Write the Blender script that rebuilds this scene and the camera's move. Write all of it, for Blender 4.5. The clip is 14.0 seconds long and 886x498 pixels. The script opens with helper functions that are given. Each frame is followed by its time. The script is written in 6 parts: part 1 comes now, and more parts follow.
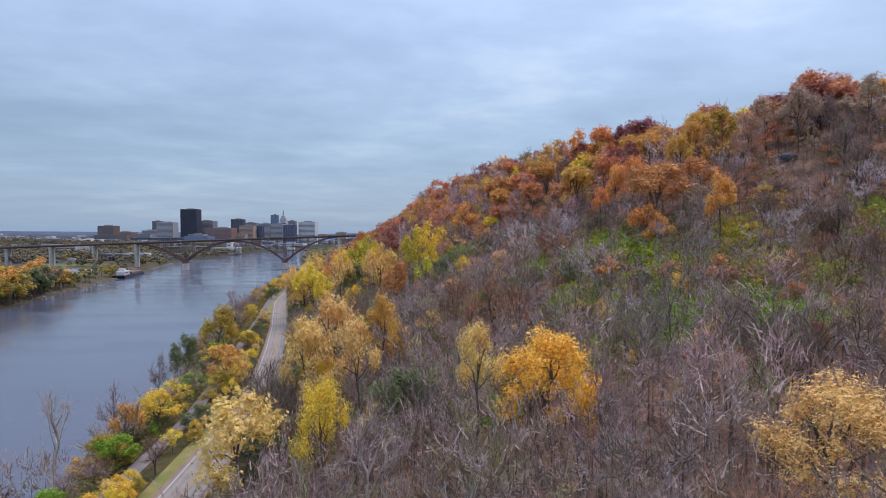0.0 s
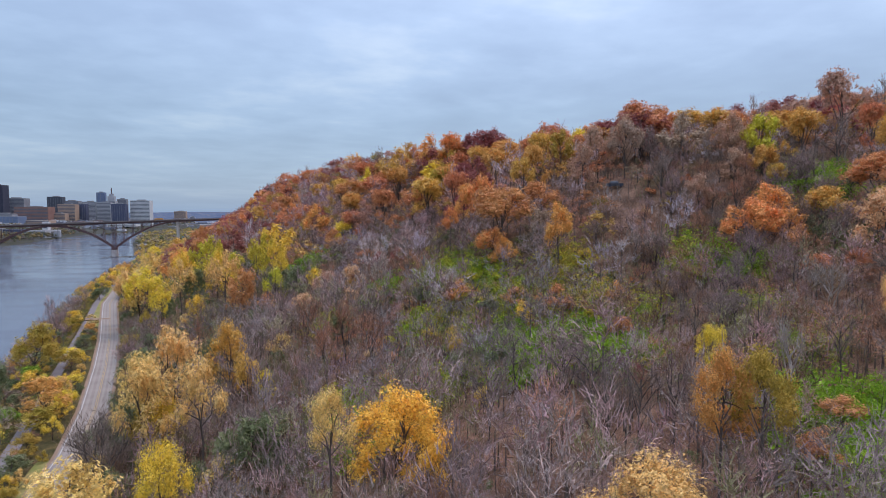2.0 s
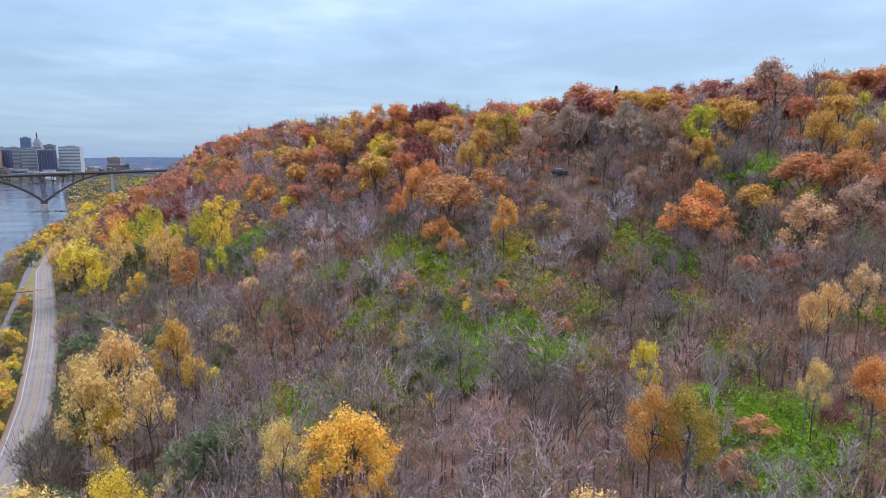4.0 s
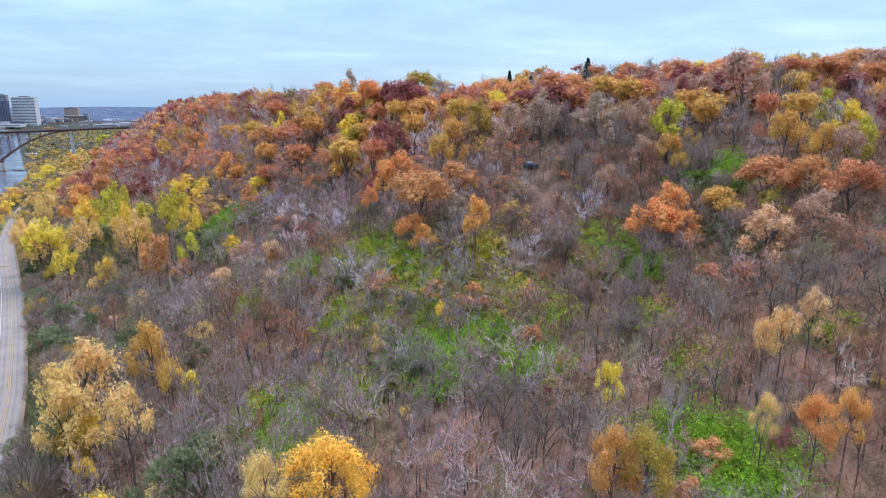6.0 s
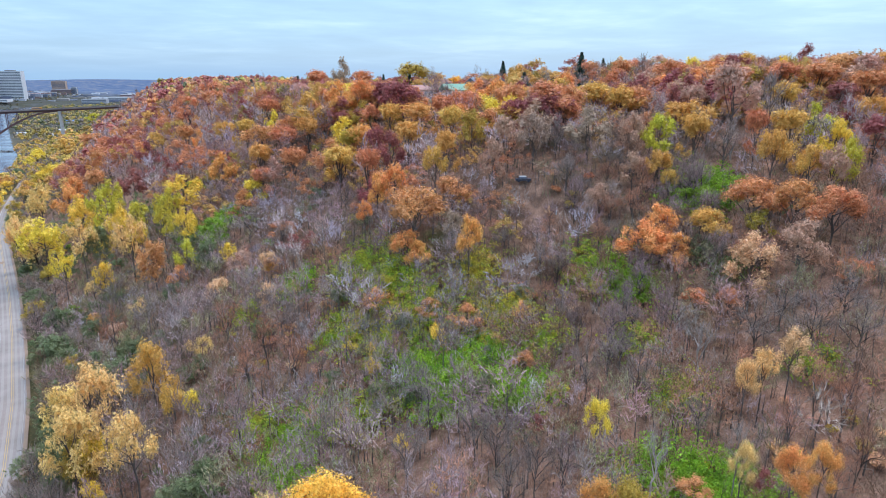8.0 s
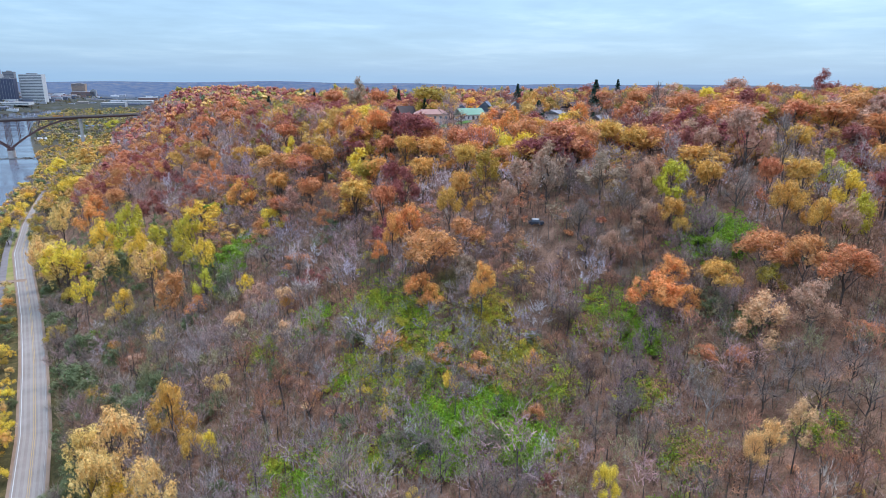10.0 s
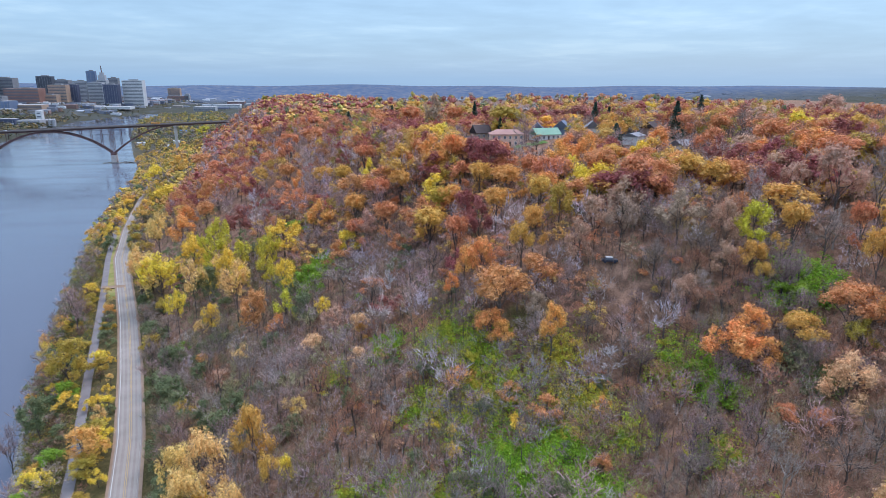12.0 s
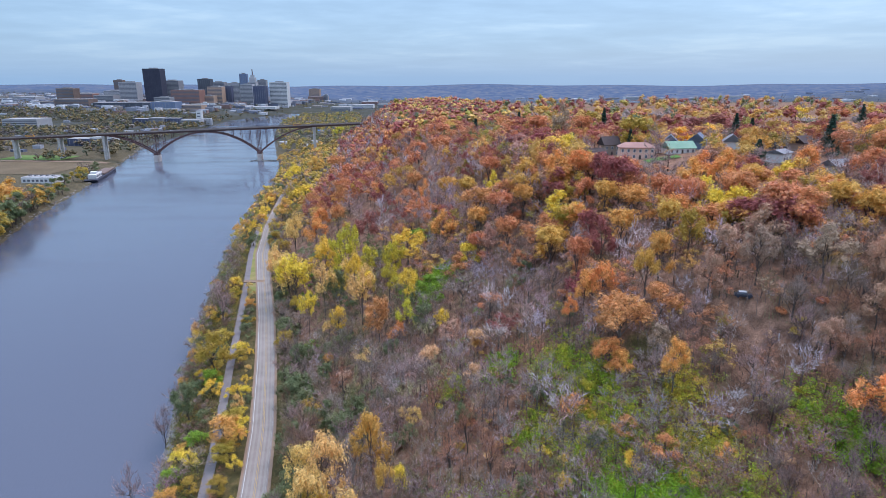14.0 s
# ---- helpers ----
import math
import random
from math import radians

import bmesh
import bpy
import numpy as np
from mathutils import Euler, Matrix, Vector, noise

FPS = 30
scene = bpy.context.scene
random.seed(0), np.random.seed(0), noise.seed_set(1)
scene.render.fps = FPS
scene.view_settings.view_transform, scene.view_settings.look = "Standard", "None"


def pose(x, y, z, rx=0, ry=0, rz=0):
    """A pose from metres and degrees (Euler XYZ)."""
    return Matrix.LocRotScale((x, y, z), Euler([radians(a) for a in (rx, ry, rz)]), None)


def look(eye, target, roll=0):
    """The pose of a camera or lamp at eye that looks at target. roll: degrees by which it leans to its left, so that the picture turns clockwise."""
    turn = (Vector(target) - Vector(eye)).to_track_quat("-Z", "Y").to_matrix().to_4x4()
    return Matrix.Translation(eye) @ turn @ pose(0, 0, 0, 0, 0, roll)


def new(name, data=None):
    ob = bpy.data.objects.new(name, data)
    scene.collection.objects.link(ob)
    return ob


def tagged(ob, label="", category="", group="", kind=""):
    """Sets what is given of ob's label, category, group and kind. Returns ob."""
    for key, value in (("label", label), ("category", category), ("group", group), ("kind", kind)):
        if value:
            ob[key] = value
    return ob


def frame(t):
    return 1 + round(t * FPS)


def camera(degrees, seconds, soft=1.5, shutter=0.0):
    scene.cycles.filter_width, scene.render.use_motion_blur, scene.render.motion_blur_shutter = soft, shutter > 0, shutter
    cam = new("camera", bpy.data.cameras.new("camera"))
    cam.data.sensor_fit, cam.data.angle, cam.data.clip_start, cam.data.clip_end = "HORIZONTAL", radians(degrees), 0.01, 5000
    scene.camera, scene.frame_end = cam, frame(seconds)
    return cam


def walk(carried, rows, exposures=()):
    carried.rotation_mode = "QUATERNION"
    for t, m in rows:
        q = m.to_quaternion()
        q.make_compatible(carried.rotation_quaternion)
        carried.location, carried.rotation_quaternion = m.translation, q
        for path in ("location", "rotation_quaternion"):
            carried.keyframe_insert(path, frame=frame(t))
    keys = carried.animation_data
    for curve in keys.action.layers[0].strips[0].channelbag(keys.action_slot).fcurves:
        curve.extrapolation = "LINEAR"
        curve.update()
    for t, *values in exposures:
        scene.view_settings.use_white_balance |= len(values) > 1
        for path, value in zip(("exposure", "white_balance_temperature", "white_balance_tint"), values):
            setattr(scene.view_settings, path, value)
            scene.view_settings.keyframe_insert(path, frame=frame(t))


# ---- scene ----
cam = camera(71.4, 14.0, 0.75, 0.2)
PATH = [
    (0, (-0.269, -0.458, 54.994), (-0.35, 1.54, 54.948), -0.2),
    (0.5, (-0.08, -0.142, 57.656), (-0.059, 1.858, 57.613), -0.2),
    (1, (-0.362, 0.094, 60.497), (-0.236, 2.09, 60.449), -0.1),
    (1.5, (-0.273, 0.262, 63.192), (0.001, 2.241, 63.118), -0.0),
    (2, (-0.174, 0.231, 66.005), (0.219, 2.189, 65.886), 0.0),
    (2.5, (-0.068, 0.223, 68.859), (0.391, 2.162, 68.69), -0.0),
    (3, (-0.101, 0.123, 71.668), (0.401, 2.046, 71.447), -0.0),
    (3.5, (-0.148, 0.109, 74.438), (0.381, 2.019, 74.169), 0.1),
    (3.7, (0.008, 0.056, 75.565), (0.545, 1.962, 75.285), 0.1),
    (5.8, (0.14, 0.5, 87.746), (0.765, 2.349, 87.31), 0.2),
    (6, (0.103, 0.501, 88.948), (0.731, 2.345, 88.493), 0.2),
    (6.5, (0.022, 0.583, 91.868), (0.655, 2.411, 91.362), 0.1),
    (7, (0.052, 0.586, 94.766), (0.687, 2.405, 94.23), 0.1),
    (7.5, (0.182, 0.571, 97.424), (0.818, 2.388, 96.883), 0.1),
    (8, (0.124, 0.665, 100.48), (0.763, 2.481, 99.937), 0.1),
    (8.2, (-0.026, 0.929, 101.404), (0.618, 2.744, 100.863), 0.2),
    (10.3, (-0.074, 1.125, 113.308), (0.513, 2.96, 112.772), 0.4),
    (10.5, (-0.031, 1.103, 114.66), (0.546, 2.941, 114.123), 0.3),
    (11, (0.013, 1.28, 117.205), (0.558, 3.129, 116.669), 0.3),
    (11.5, (0.11, 1.382, 119.092), (0.574, 3.252, 118.557), 0.2),
    (12, (-0.064, 1.284, 120.665), (0.312, 3.174, 120.133), 0.2),
    (12.5, (-0.077, 1.353, 122.309), (0.19, 3.261, 121.773), 0.0),
    (13, (-0.029, 1.036, 123.81), (0.133, 2.957, 123.274), -0.0),
    (13.5, (0.027, 1.099, 125.245), (0.092, 3.025, 124.712), -0.1),
    (14, (-0.026, 1.212, 127.027), (-0.037, 3.139, 126.491), -0.2),
]
walk(cam, [(t, look(eye, target, roll)) for t, eye, target, roll in PATH], [(0, -0.56, 7080, 30), (2, -0.54, 7080, 30), (3.7, -0.31, 6860, 27), (6, 0.00, 6620, 23), (7.5, 0.02, 6520, 20), (10.5, -0.14, 6480, 20), (14, -0.24, 6520, 25)])

# ---- light: a bright overcast sky and a weak, wide sun ----
world = bpy.data.worlds.new("overcast_sky")
scene.world = world
world.use_nodes = True
wn, wl = world.node_tree.nodes, world.node_tree.links
wn.clear()
sky_out = wn.new("ShaderNodeOutputWorld")
sky_bg = wn.new("ShaderNodeBackground")
SUN_EL, SUN_AZ = radians(62), radians(40)
nishita = wn.new("ShaderNodeTexSky")
nishita.sky_type = "NISHITA"
nishita.sun_disc = False
nishita.sun_elevation, nishita.sun_rotation = SUN_EL, SUN_AZ
tc = wn.new("ShaderNodeTexCoord")
sep = wn.new("ShaderNodeSeparateXYZ")
wl.new(tc.outputs["Generated"], sep.inputs[0])


def wmath(op, a, b=None, c=None):
    n = wn.new("ShaderNodeMath")
    n.operation = op
    for i, v in enumerate((a, b, c)):
        if v is None:
            continue
        if isinstance(v, (int, float)):
            n.inputs[i].default_value = v
        else:
            wl.new(v, n.inputs[i])
    return n.outputs[0]


def wramp(fac, stops):
    n = wn.new("ShaderNodeValToRGB")
    e = n.color_ramp.elements
    while len(e) < len(stops):
        e.new(0.5)
    for el, (p, c) in zip(e, stops):
        el.position, el.color = p, (*c, 1)
    wl.new(fac, n.inputs[0])
    return n.outputs[0]


def wmix(fac, a, b, mode="MIX"):
    n = wn.new("ShaderNodeMix")
    n.data_type, n.blend_type = "RGBA", mode
    for i, v in ((0, fac), (6, a), (7, b)):
        if isinstance(v, (int, float)):
            n.inputs[i].default_value = v
        elif isinstance(v, tuple):
            n.inputs[i].default_value = (*v, 1)
        else:
            wl.new(v, n.inputs[i])
    return n.outputs[2]


up = wmath("MAXIMUM", sep.outputs[2], 0.0)
# the cloud sheet seen from below: directions projected on a plane overhead
den = wmath("ADD", up, 0.075)
cu = wmath("DIVIDE", sep.outputs[0], den)
cv = wmath("DIVIDE", sep.outputs[1], den)
comb = wn.new("ShaderNodeCombineXYZ")
wl.new(cu, comb.inputs[0])
wl.new(cv, comb.inputs[1])
big = wn.new("ShaderNodeTexNoise")
big.inputs["Scale"].default_value, big.inputs["Detail"].default_value = 0.42, 5.0
big.inputs["Roughness"].default_value, big.inputs["Distortion"].default_value = 0.52, 0.35
wl.new(comb.outputs[0], big.inputs["Vector"])
fine = wn.new("ShaderNodeTexNoise")
fine.inputs["Scale"].default_value, fine.inputs["Detail"].default_value = 1.7, 6.0
fine.inputs["Roughness"].default_value = 0.55
wl.new(comb.outputs[0], fine.inputs["Vector"])
cloud = wmath("ADD", wmath("MULTIPLY", big.outputs["Fac"], 0.72), wmath("MULTIPLY", fine.outputs["Fac"], 0.28))
sheet = wramp(cloud, [(0.38, (0.247, 0.394, 0.56)), (0.46, (0.306, 0.484, 0.672)), (0.53, (0.393, 0.60, 0.806)), (0.63, (0.658, 0.858, 0.975))])
clear = wramp(up, [(0.0, (0.30, 0.595, 0.95)), (0.05, (0.28, 0.555, 0.88)), (0.16, (0.325, 0.555, 0.785)), (0.5, (0.575, 0.71, 0.90)), (1.0, (0.73, 0.86, 1.05))])
cover = wramp(up, [(0.0, (0.05, 0.05, 0.05)), (0.03, (0.3, 0.3, 0.3)), (0.1, (0.62, 0.62, 0.62)), (0.2, (0.85, 0.85, 0.85))])
veil = wmix(cover, clear, sheet)
veil = wmix(0.06, veil, nishita.outputs[0])
# bluer air low over the horizon
veil = wmix(1.0, veil, wramp(up, [(0.0, (0.87, 0.985, 1.0)), (0.15, (0.87, 0.99, 1.0)), (0.38, (0.93, 1.0, 1.0)), (0.6, (1.0, 1.0, 1.0))]), "MULTIPLY")
gain = wmath("ADD", wmath("ADD", 0.82, up), wmath("MULTIPLY", wmath("POWER", up, 2.0), 1.8))
lift = wn.new("ShaderNodeVectorMath")
lift.operation = "SCALE"
wl.new(veil, lift.inputs[0])
wl.new(gain, lift.inputs["Scale"])
wl.new(lift.outputs[0], sky_bg.inputs["Color"])
sky_bg.inputs["Strength"].default_value = 1.0
wl.new(sky_bg.outputs[0], sky_out.inputs[0])

sun_data = bpy.data.lights.new("sun", "SUN")
sun_data.energy, sun_data.angle, sun_data.color = 2.2, radians(25), (1.0, 0.94, 0.86)
sun = new("sun", sun_data)
sun.matrix_world = look((0, 0, 300), (-math.sin(SUN_AZ) * 100, -math.cos(SUN_AZ) * 100, 300 - 100 * math.tan(SUN_EL)))


# ---- materials ----
def material(name, rough=0.8, spec=0.3, metal=0.0):
    m = bpy.data.materials.new(name)
    m.use_nodes = True
    b = m.node_tree.nodes["Principled BSDF"]
    b.inputs["Roughness"].default_value = rough
    b.inputs["Specular IOR Level"].default_value = spec
    b.inputs["Metallic"].default_value = metal
    return m, m.node_tree.nodes, m.node_tree.links, b


def node_mix(nodes, links, fac, a, b, mode="MIX"):
    n = nodes.new("ShaderNodeMix")
    n.data_type, n.blend_type = "RGBA", mode
    for i, v in ((0, fac), (6, a), (7, b)):
        if isinstance(v, (int, float)):
            n.inputs[i].default_value = v
        elif isinstance(v, tuple):
            n.inputs[i].default_value = (*v, 1)
        else:
            links.new(v, n.inputs[i])
    return n.outputs[2]


def node_noise(nodes, links, scale, detail=4.0, rough=0.55, coord="Object", stretch=None):
    t = nodes.new("ShaderNodeTexCoord")
    n = nodes.new("ShaderNodeTexNoise")
    n.inputs["Scale"].default_value, n.inputs["Detail"].default_value, n.inputs["Roughness"].default_value = scale, detail, rough
    src = t.outputs[coord]
    if stretch:
        mp = nodes.new("ShaderNodeMapping")
        mp.inputs["Scale"].default_value = stretch
        links.new(src, mp.inputs[0])
        src = mp.outputs[0]
    links.new(src, n.inputs["Vector"])
    return n.outputs["Fac"]


def node_ramp(nodes, links, fac, stops):
    n = nodes.new("ShaderNodeValToRGB")
    e = n.color_ramp.elements
    while len(e) < len(stops):
        e.new(0.5)
    for el, (p, c) in zip(e, stops):
        el.position, el.color = p, (*c, 1) if isinstance(c, tuple) else (c, c, c, 1)
    links.new(fac, n.inputs[0])
    return n.outputs[0]


def node_bump(nodes, links, height, strength, distance, b):
    n = nodes.new("ShaderNodeBump")
    n.inputs["Strength"].default_value, n.inputs["Distance"].default_value = strength, distance
    links.new(height, n.inputs["Height"])
    links.new(n.outputs[0], b.inputs["Normal"])


def surface(name, c1, c2, scale=1.0, rough=0.85, spec=0.25, bump=0.3, fine=9.0, metal=0.0):
    """A worn plain surface: two colours mixed at two scales, with fine relief."""
    m, nodes, links, b = material(name, rough, spec, metal)
    a = node_noise(nodes, links, 0.35 * scale, 5)
    f = node_noise(nodes, links, fine * scale, 4, 0.7)
    col = node_mix(nodes, links, node_ramp(nodes, links, a, [(0.35, 0.0), (0.65, 1.0)]), c1, c2)
    col = node_mix(nodes, links, 0.35, col, node_ramp(nodes, links, f, [(0.3, 0.45), (0.7, 1.0)]), "MULTIPLY")
    links.new(col, b.inputs["Base Color"])
    node_bump(nodes, links, f, bump, 0.05 / scale, b)
    return m


def ragged(nodes, links, shader, scale):
    """Breaks a spray up into single leaves, with gaps between them."""
    n = node_noise(nodes, links, scale, 2.5, 0.55)
    cut = nodes.new("ShaderNodeMath")
    cut.operation = "GREATER_THAN"
    cut.inputs[1].default_value = 0.48
    links.new(n, cut.inputs[0])
    gap = nodes.new("ShaderNodeBsdfTransparent")
    mix = nodes.new("ShaderNodeMixShader")
    links.new(cut.outputs[0], mix.inputs[0])
    links.new(gap.outputs[0], mix.inputs[1])
    links.new(shader, mix.inputs[2])
    return mix.outputs[0]


def foliage(name, colour, other, hue=0.012, fine=8.5):
    """Autumn leaves: each leaf clump takes its own shade between two colours, each tree its own brightness."""
    m, nodes, links, b = material(name, 0.62, 0.25)
    geo = nodes.new("ShaderNodeNewGeometry")
    info = nodes.new("ShaderNodeObjectInfo")
    big_noise = node_noise(nodes, links, 0.55, 3)
    col = node_mix(nodes, links, node_ramp(nodes, links, big_noise, [(0.36, 0.0), (0.64, 1.0)]), colour, other)
    hsv = nodes.new("ShaderNodeHueSaturation")
    v = nodes.new("ShaderNodeMapRange")
    v.inputs["To Min"].default_value, v.inputs["To Max"].default_value = 0.78, 1.22
    links.new(geo.outputs["Random Per Island"], v.inputs[0])
    speck = node_noise(nodes, links, 3.0, 3, 0.7)
    col = node_mix(nodes, links, 0.55, col, node_ramp(nodes, links, speck, [(0.36, 0.38), (0.62, 1.6)]), "MULTIPLY")
    h = nodes.new("ShaderNodeMapRange")
    h.inputs["To Min"].default_value, h.inputs["To Max"].default_value = 0.5 - hue, 0.5 + hue
    links.new(info.outputs["Random"], h.inputs[0])
    links.new(h.outputs[0], hsv.inputs["Hue"])
    links.new(v.outputs[0], hsv.inputs["Value"])
    links.new(col, hsv.inputs["Color"])
    links.new(hsv.outputs[0], b.inputs["Base Color"])
    tr = nodes.new("ShaderNodeBsdfTranslucent")
    links.new(hsv.outputs[0], tr.inputs["Color"])
    mx = nodes.new("ShaderNodeMixShader")
    mx.inputs[0].default_value = 0.28
    links.new(b.outputs[0], mx.inputs[1])
    links.new(tr.outputs[0], mx.inputs[2])
    links.new(ragged(nodes, links, mx.outputs[0], fine), nodes["Material Output"].inputs[0])
    return m


def bark(name, c1, c2):
    m, nodes, links, b = material(name, 0.85, 0.2)
    info = nodes.new("ShaderNodeObjectInfo")
    geo = nodes.new("ShaderNodeNewGeometry")
    n = node_noise(nodes, links, 2.2, 4, 0.6, stretch=(1, 1, 0.35))
    col = node_mix(nodes, links, n, c1, c2)
    v = nodes.new("ShaderNodeMath")
    v.operation = "MULTIPLY_ADD"
    v.inputs[1].default_value, v.inputs[2].default_value = 0.6, 0.66
    links.new(geo.outputs["Random Per Island"], v.inputs[0])
    v2 = nodes.new("ShaderNodeMath")
    v2.operation = "MULTIPLY_ADD"
    v2.inputs[1].default_value, v2.inputs[2].default_value = 0.45, 0.78
    links.new(info.outputs["Random"], v2.inputs[0])
    v3 = nodes.new("ShaderNodeMath")
    v3.operation = "MULTIPLY"
    links.new(v.outputs[0], v3.inputs[0])
    links.new(v2.outputs[0], v3.inputs[1])
    hsv = nodes.new("ShaderNodeHueSaturation")
    links.new(v3.outputs[0], hsv.inputs["Value"])
    links.new(col, hsv.inputs["Color"])
    links.new(hsv.outputs[0], b.inputs["Base Color"])
    return m


LEAF = {
    "orange": foliage("leaf_orange", (0.82, 0.34, 0.105), (0.76, 0.40, 0.12)),
    "russet": foliage("leaf_russet", (0.56, 0.225, 0.10), (0.68, 0.31, 0.125)),
    "maroon": foliage("leaf_maroon", (0.30, 0.092, 0.08), (0.37, 0.13, 0.105)),
    "gold": foliage("leaf_gold", (0.72, 0.41, 0.10), (0.63, 0.34, 0.085)),
    "amber": foliage("leaf_amber", (0.94, 0.48, 0.07), (0.90, 0.53, 0.10)),
    "yellow": foliage("leaf_yellow", (0.84, 0.58, 0.07), (0.76, 0.55, 0.075)),
    "lime": foliage("leaf_lime", (0.62, 0.50, 0.05), (0.48, 0.44, 0.05)),
    "olive": foliage("leaf_olive", (0.50, 0.32, 0.055), (0.42, 0.32, 0.055)),
    "green": foliage("leaf_green", (0.15, 0.29, 0.03), (0.25, 0.38, 0.035)),
    "dull_green": foliage("leaf_dull_green", (0.13, 0.17, 0.07), (0.19, 0.21, 0.10)),
    "tan": foliage("leaf_tan", (0.84, 0.58, 0.21), (0.74, 0.46, 0.16)),
    "pink_tan": foliage("leaf_pink_tan", (0.55, 0.30, 0.20), (0.50, 0.32, 0.22)),
    "beige": foliage("leaf_beige", (0.44, 0.31, 0.21), (0.38, 0.27, 0.19)),
    "peach": foliage("leaf_peach", (0.78, 0.49, 0.26), (0.66, 0.38, 0.19)),
    "spruce": foliage("needle_spruce", (0.03, 0.07, 0.045), (0.05, 0.09, 0.06)),
}
BARK = bark("bark_grey_brown", (0.075, 0.058, 0.048), (0.13, 0.105, 0.09))
DEAD = bark("bark_bleached", (0.25, 0.205, 0.175), (0.35, 0.295, 0.255))
TWIG = {
    "grey": bark("twig_grey", (0.262, 0.193, 0.155), (0.36, 0.273, 0.225)),
    "purple": bark("twig_purple_grey", (0.31, 0.195, 0.175), (0.42, 0.28, 0.26)),
    "rust": bark("twig_rust", (0.41, 0.175, 0.10), (0.52, 0.245, 0.145)),
    "green": bark("twig_green_grey", (0.24, 0.19, 0.105), (0.31, 0.255, 0.145)),
    "brown": bark("twig_brown", (0.22, 0.12, 0.072), (0.29, 0.165, 0.105)),
    "silver": bark("twig_silver_grey", (0.37, 0.295, 0.285), (0.50, 0.41, 0.40)),
    "pale": bark("twig_pale", (0.37, 0.30, 0.25), (0.46, 0.385, 0.33)),
}

# mixed woods: colour carried by each tree
WOODS, nodes, links, b = material("leaf_mixed_woods", 0.7, 0.2)
at = nodes.new("ShaderNodeAttribute")
at.attribute_name = "leaf_colour"
geo = nodes.new("ShaderNodeNewGeometry")
v = nodes.new("ShaderNodeMapRange")
v.inputs["To Min"].default_value, v.inputs["To Max"].default_value = 0.84, 1.16
links.new(geo.outputs["Random Per Island"], v.inputs[0])
hsv = nodes.new("ShaderNodeHueSaturation")
links.new(v.outputs[0], hsv.inputs["Value"])
speck = node_noise(nodes, links, 2.4, 3, 0.7)
links.new(node_mix(nodes, links, 0.5, at.outputs["Color"], node_ramp(nodes, links, speck, [(0.36, 0.42), (0.62, 1.55)]), "MULTIPLY"), hsv.inputs["Color"])
links.new(hsv.outputs[0], b.inputs["Base Color"])
WOODS_LEAF = WOODS.copy()
WOODS_LEAF.name = "leaf_mixed_crowns"
wnodes, wlinks = WOODS_LEAF.node_tree.nodes, WOODS_LEAF.node_tree.links
wt = wnodes.new("ShaderNodeBsdfTranslucent")
wlinks.new(wnodes["Hue/Saturation/Value"].outputs[0], wt.inputs["Color"])
wm = wnodes.new("ShaderNodeMixShader")
wm.inputs[0].default_value = 0.28
wlinks.new(wnodes["Principled BSDF"].outputs[0], wm.inputs[1])
wlinks.new(wt.outputs[0], wm.inputs[2])
wlinks.new(ragged(wnodes, wlinks, wm.outputs[0], 6.5), wnodes["Material Output"].inputs[0])

WOODS_FAR = WOODS.copy()
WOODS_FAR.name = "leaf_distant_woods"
WOODS_FAR.node_tree.nodes["Map Range"].inputs["To Min"].default_value = 0.86
WOODS_FAR.node_tree.nodes["Map Range"].inputs["To Max"].default_value = 1.14
WOODS_FAR.node_tree.nodes["Mix"].inputs[0].default_value = 0.12

# leaf litter, grass and bare soil on the ground sheet, far haze painted in
GROUND, nodes, links, b = material("leaf_litter_ground", 0.95, 0.1)
n1 = node_noise(nodes, links, 0.035, 5)
n2 = node_noise(nodes, links, 0.3, 6, 0.65)
n3 = node_noise(nodes, links, 2.6, 4, 0.7)
litter = node_ramp(nodes, links, n2, [(0.3, (0.10, 0.058, 0.04)), (0.48, (0.25, 0.14, 0.092)), (0.68, (0.45, 0.255, 0.17))])
grass = node_ramp(nodes, links, n2, [(0.3, (0.05, 0.062, 0.018)), (0.7, (0.16, 0.18, 0.04))])
col = node_mix(nodes, links, node_ramp(nodes, links, n1, [(0.56, 0.0), (0.68, 0.7)]), litter, grass)
col = node_mix(nodes, links, 0.6, col, node_ramp(nodes, links, n3, [(0.32, 0.3), (0.66, 1.0)]), "MULTIPLY")
pos = nodes.new("ShaderNodeTexCoord")
xyz = nodes.new("ShaderNodeSeparateXYZ")
links.new(pos.outputs["Object"], xyz.inputs[0])
# dark weedy earth with fallen leaves on the low ground by the river
low = nodes.new("ShaderNodeMapRange")
low.inputs["From Min"].default_value, low.inputs["From Max"].default_value = 12.5, 9.8
links.new(xyz.outputs[2], low.inputs[0])
weeds = node_ramp(nodes, links, n2, [(0.3, (0.05, 0.05, 0.022)), (0.5, (0.10, 0.085, 0.035)), (0.7, (0.20, 0.14, 0.06))])
weeds = node_mix(nodes, links, 0.6, weeds, node_ramp(nodes, links, n3, [(0.32, 0.3), (0.66, 1.0)]), "MULTIPLY")
col = node_mix(nodes, links, low.outputs[0], col, weeds)
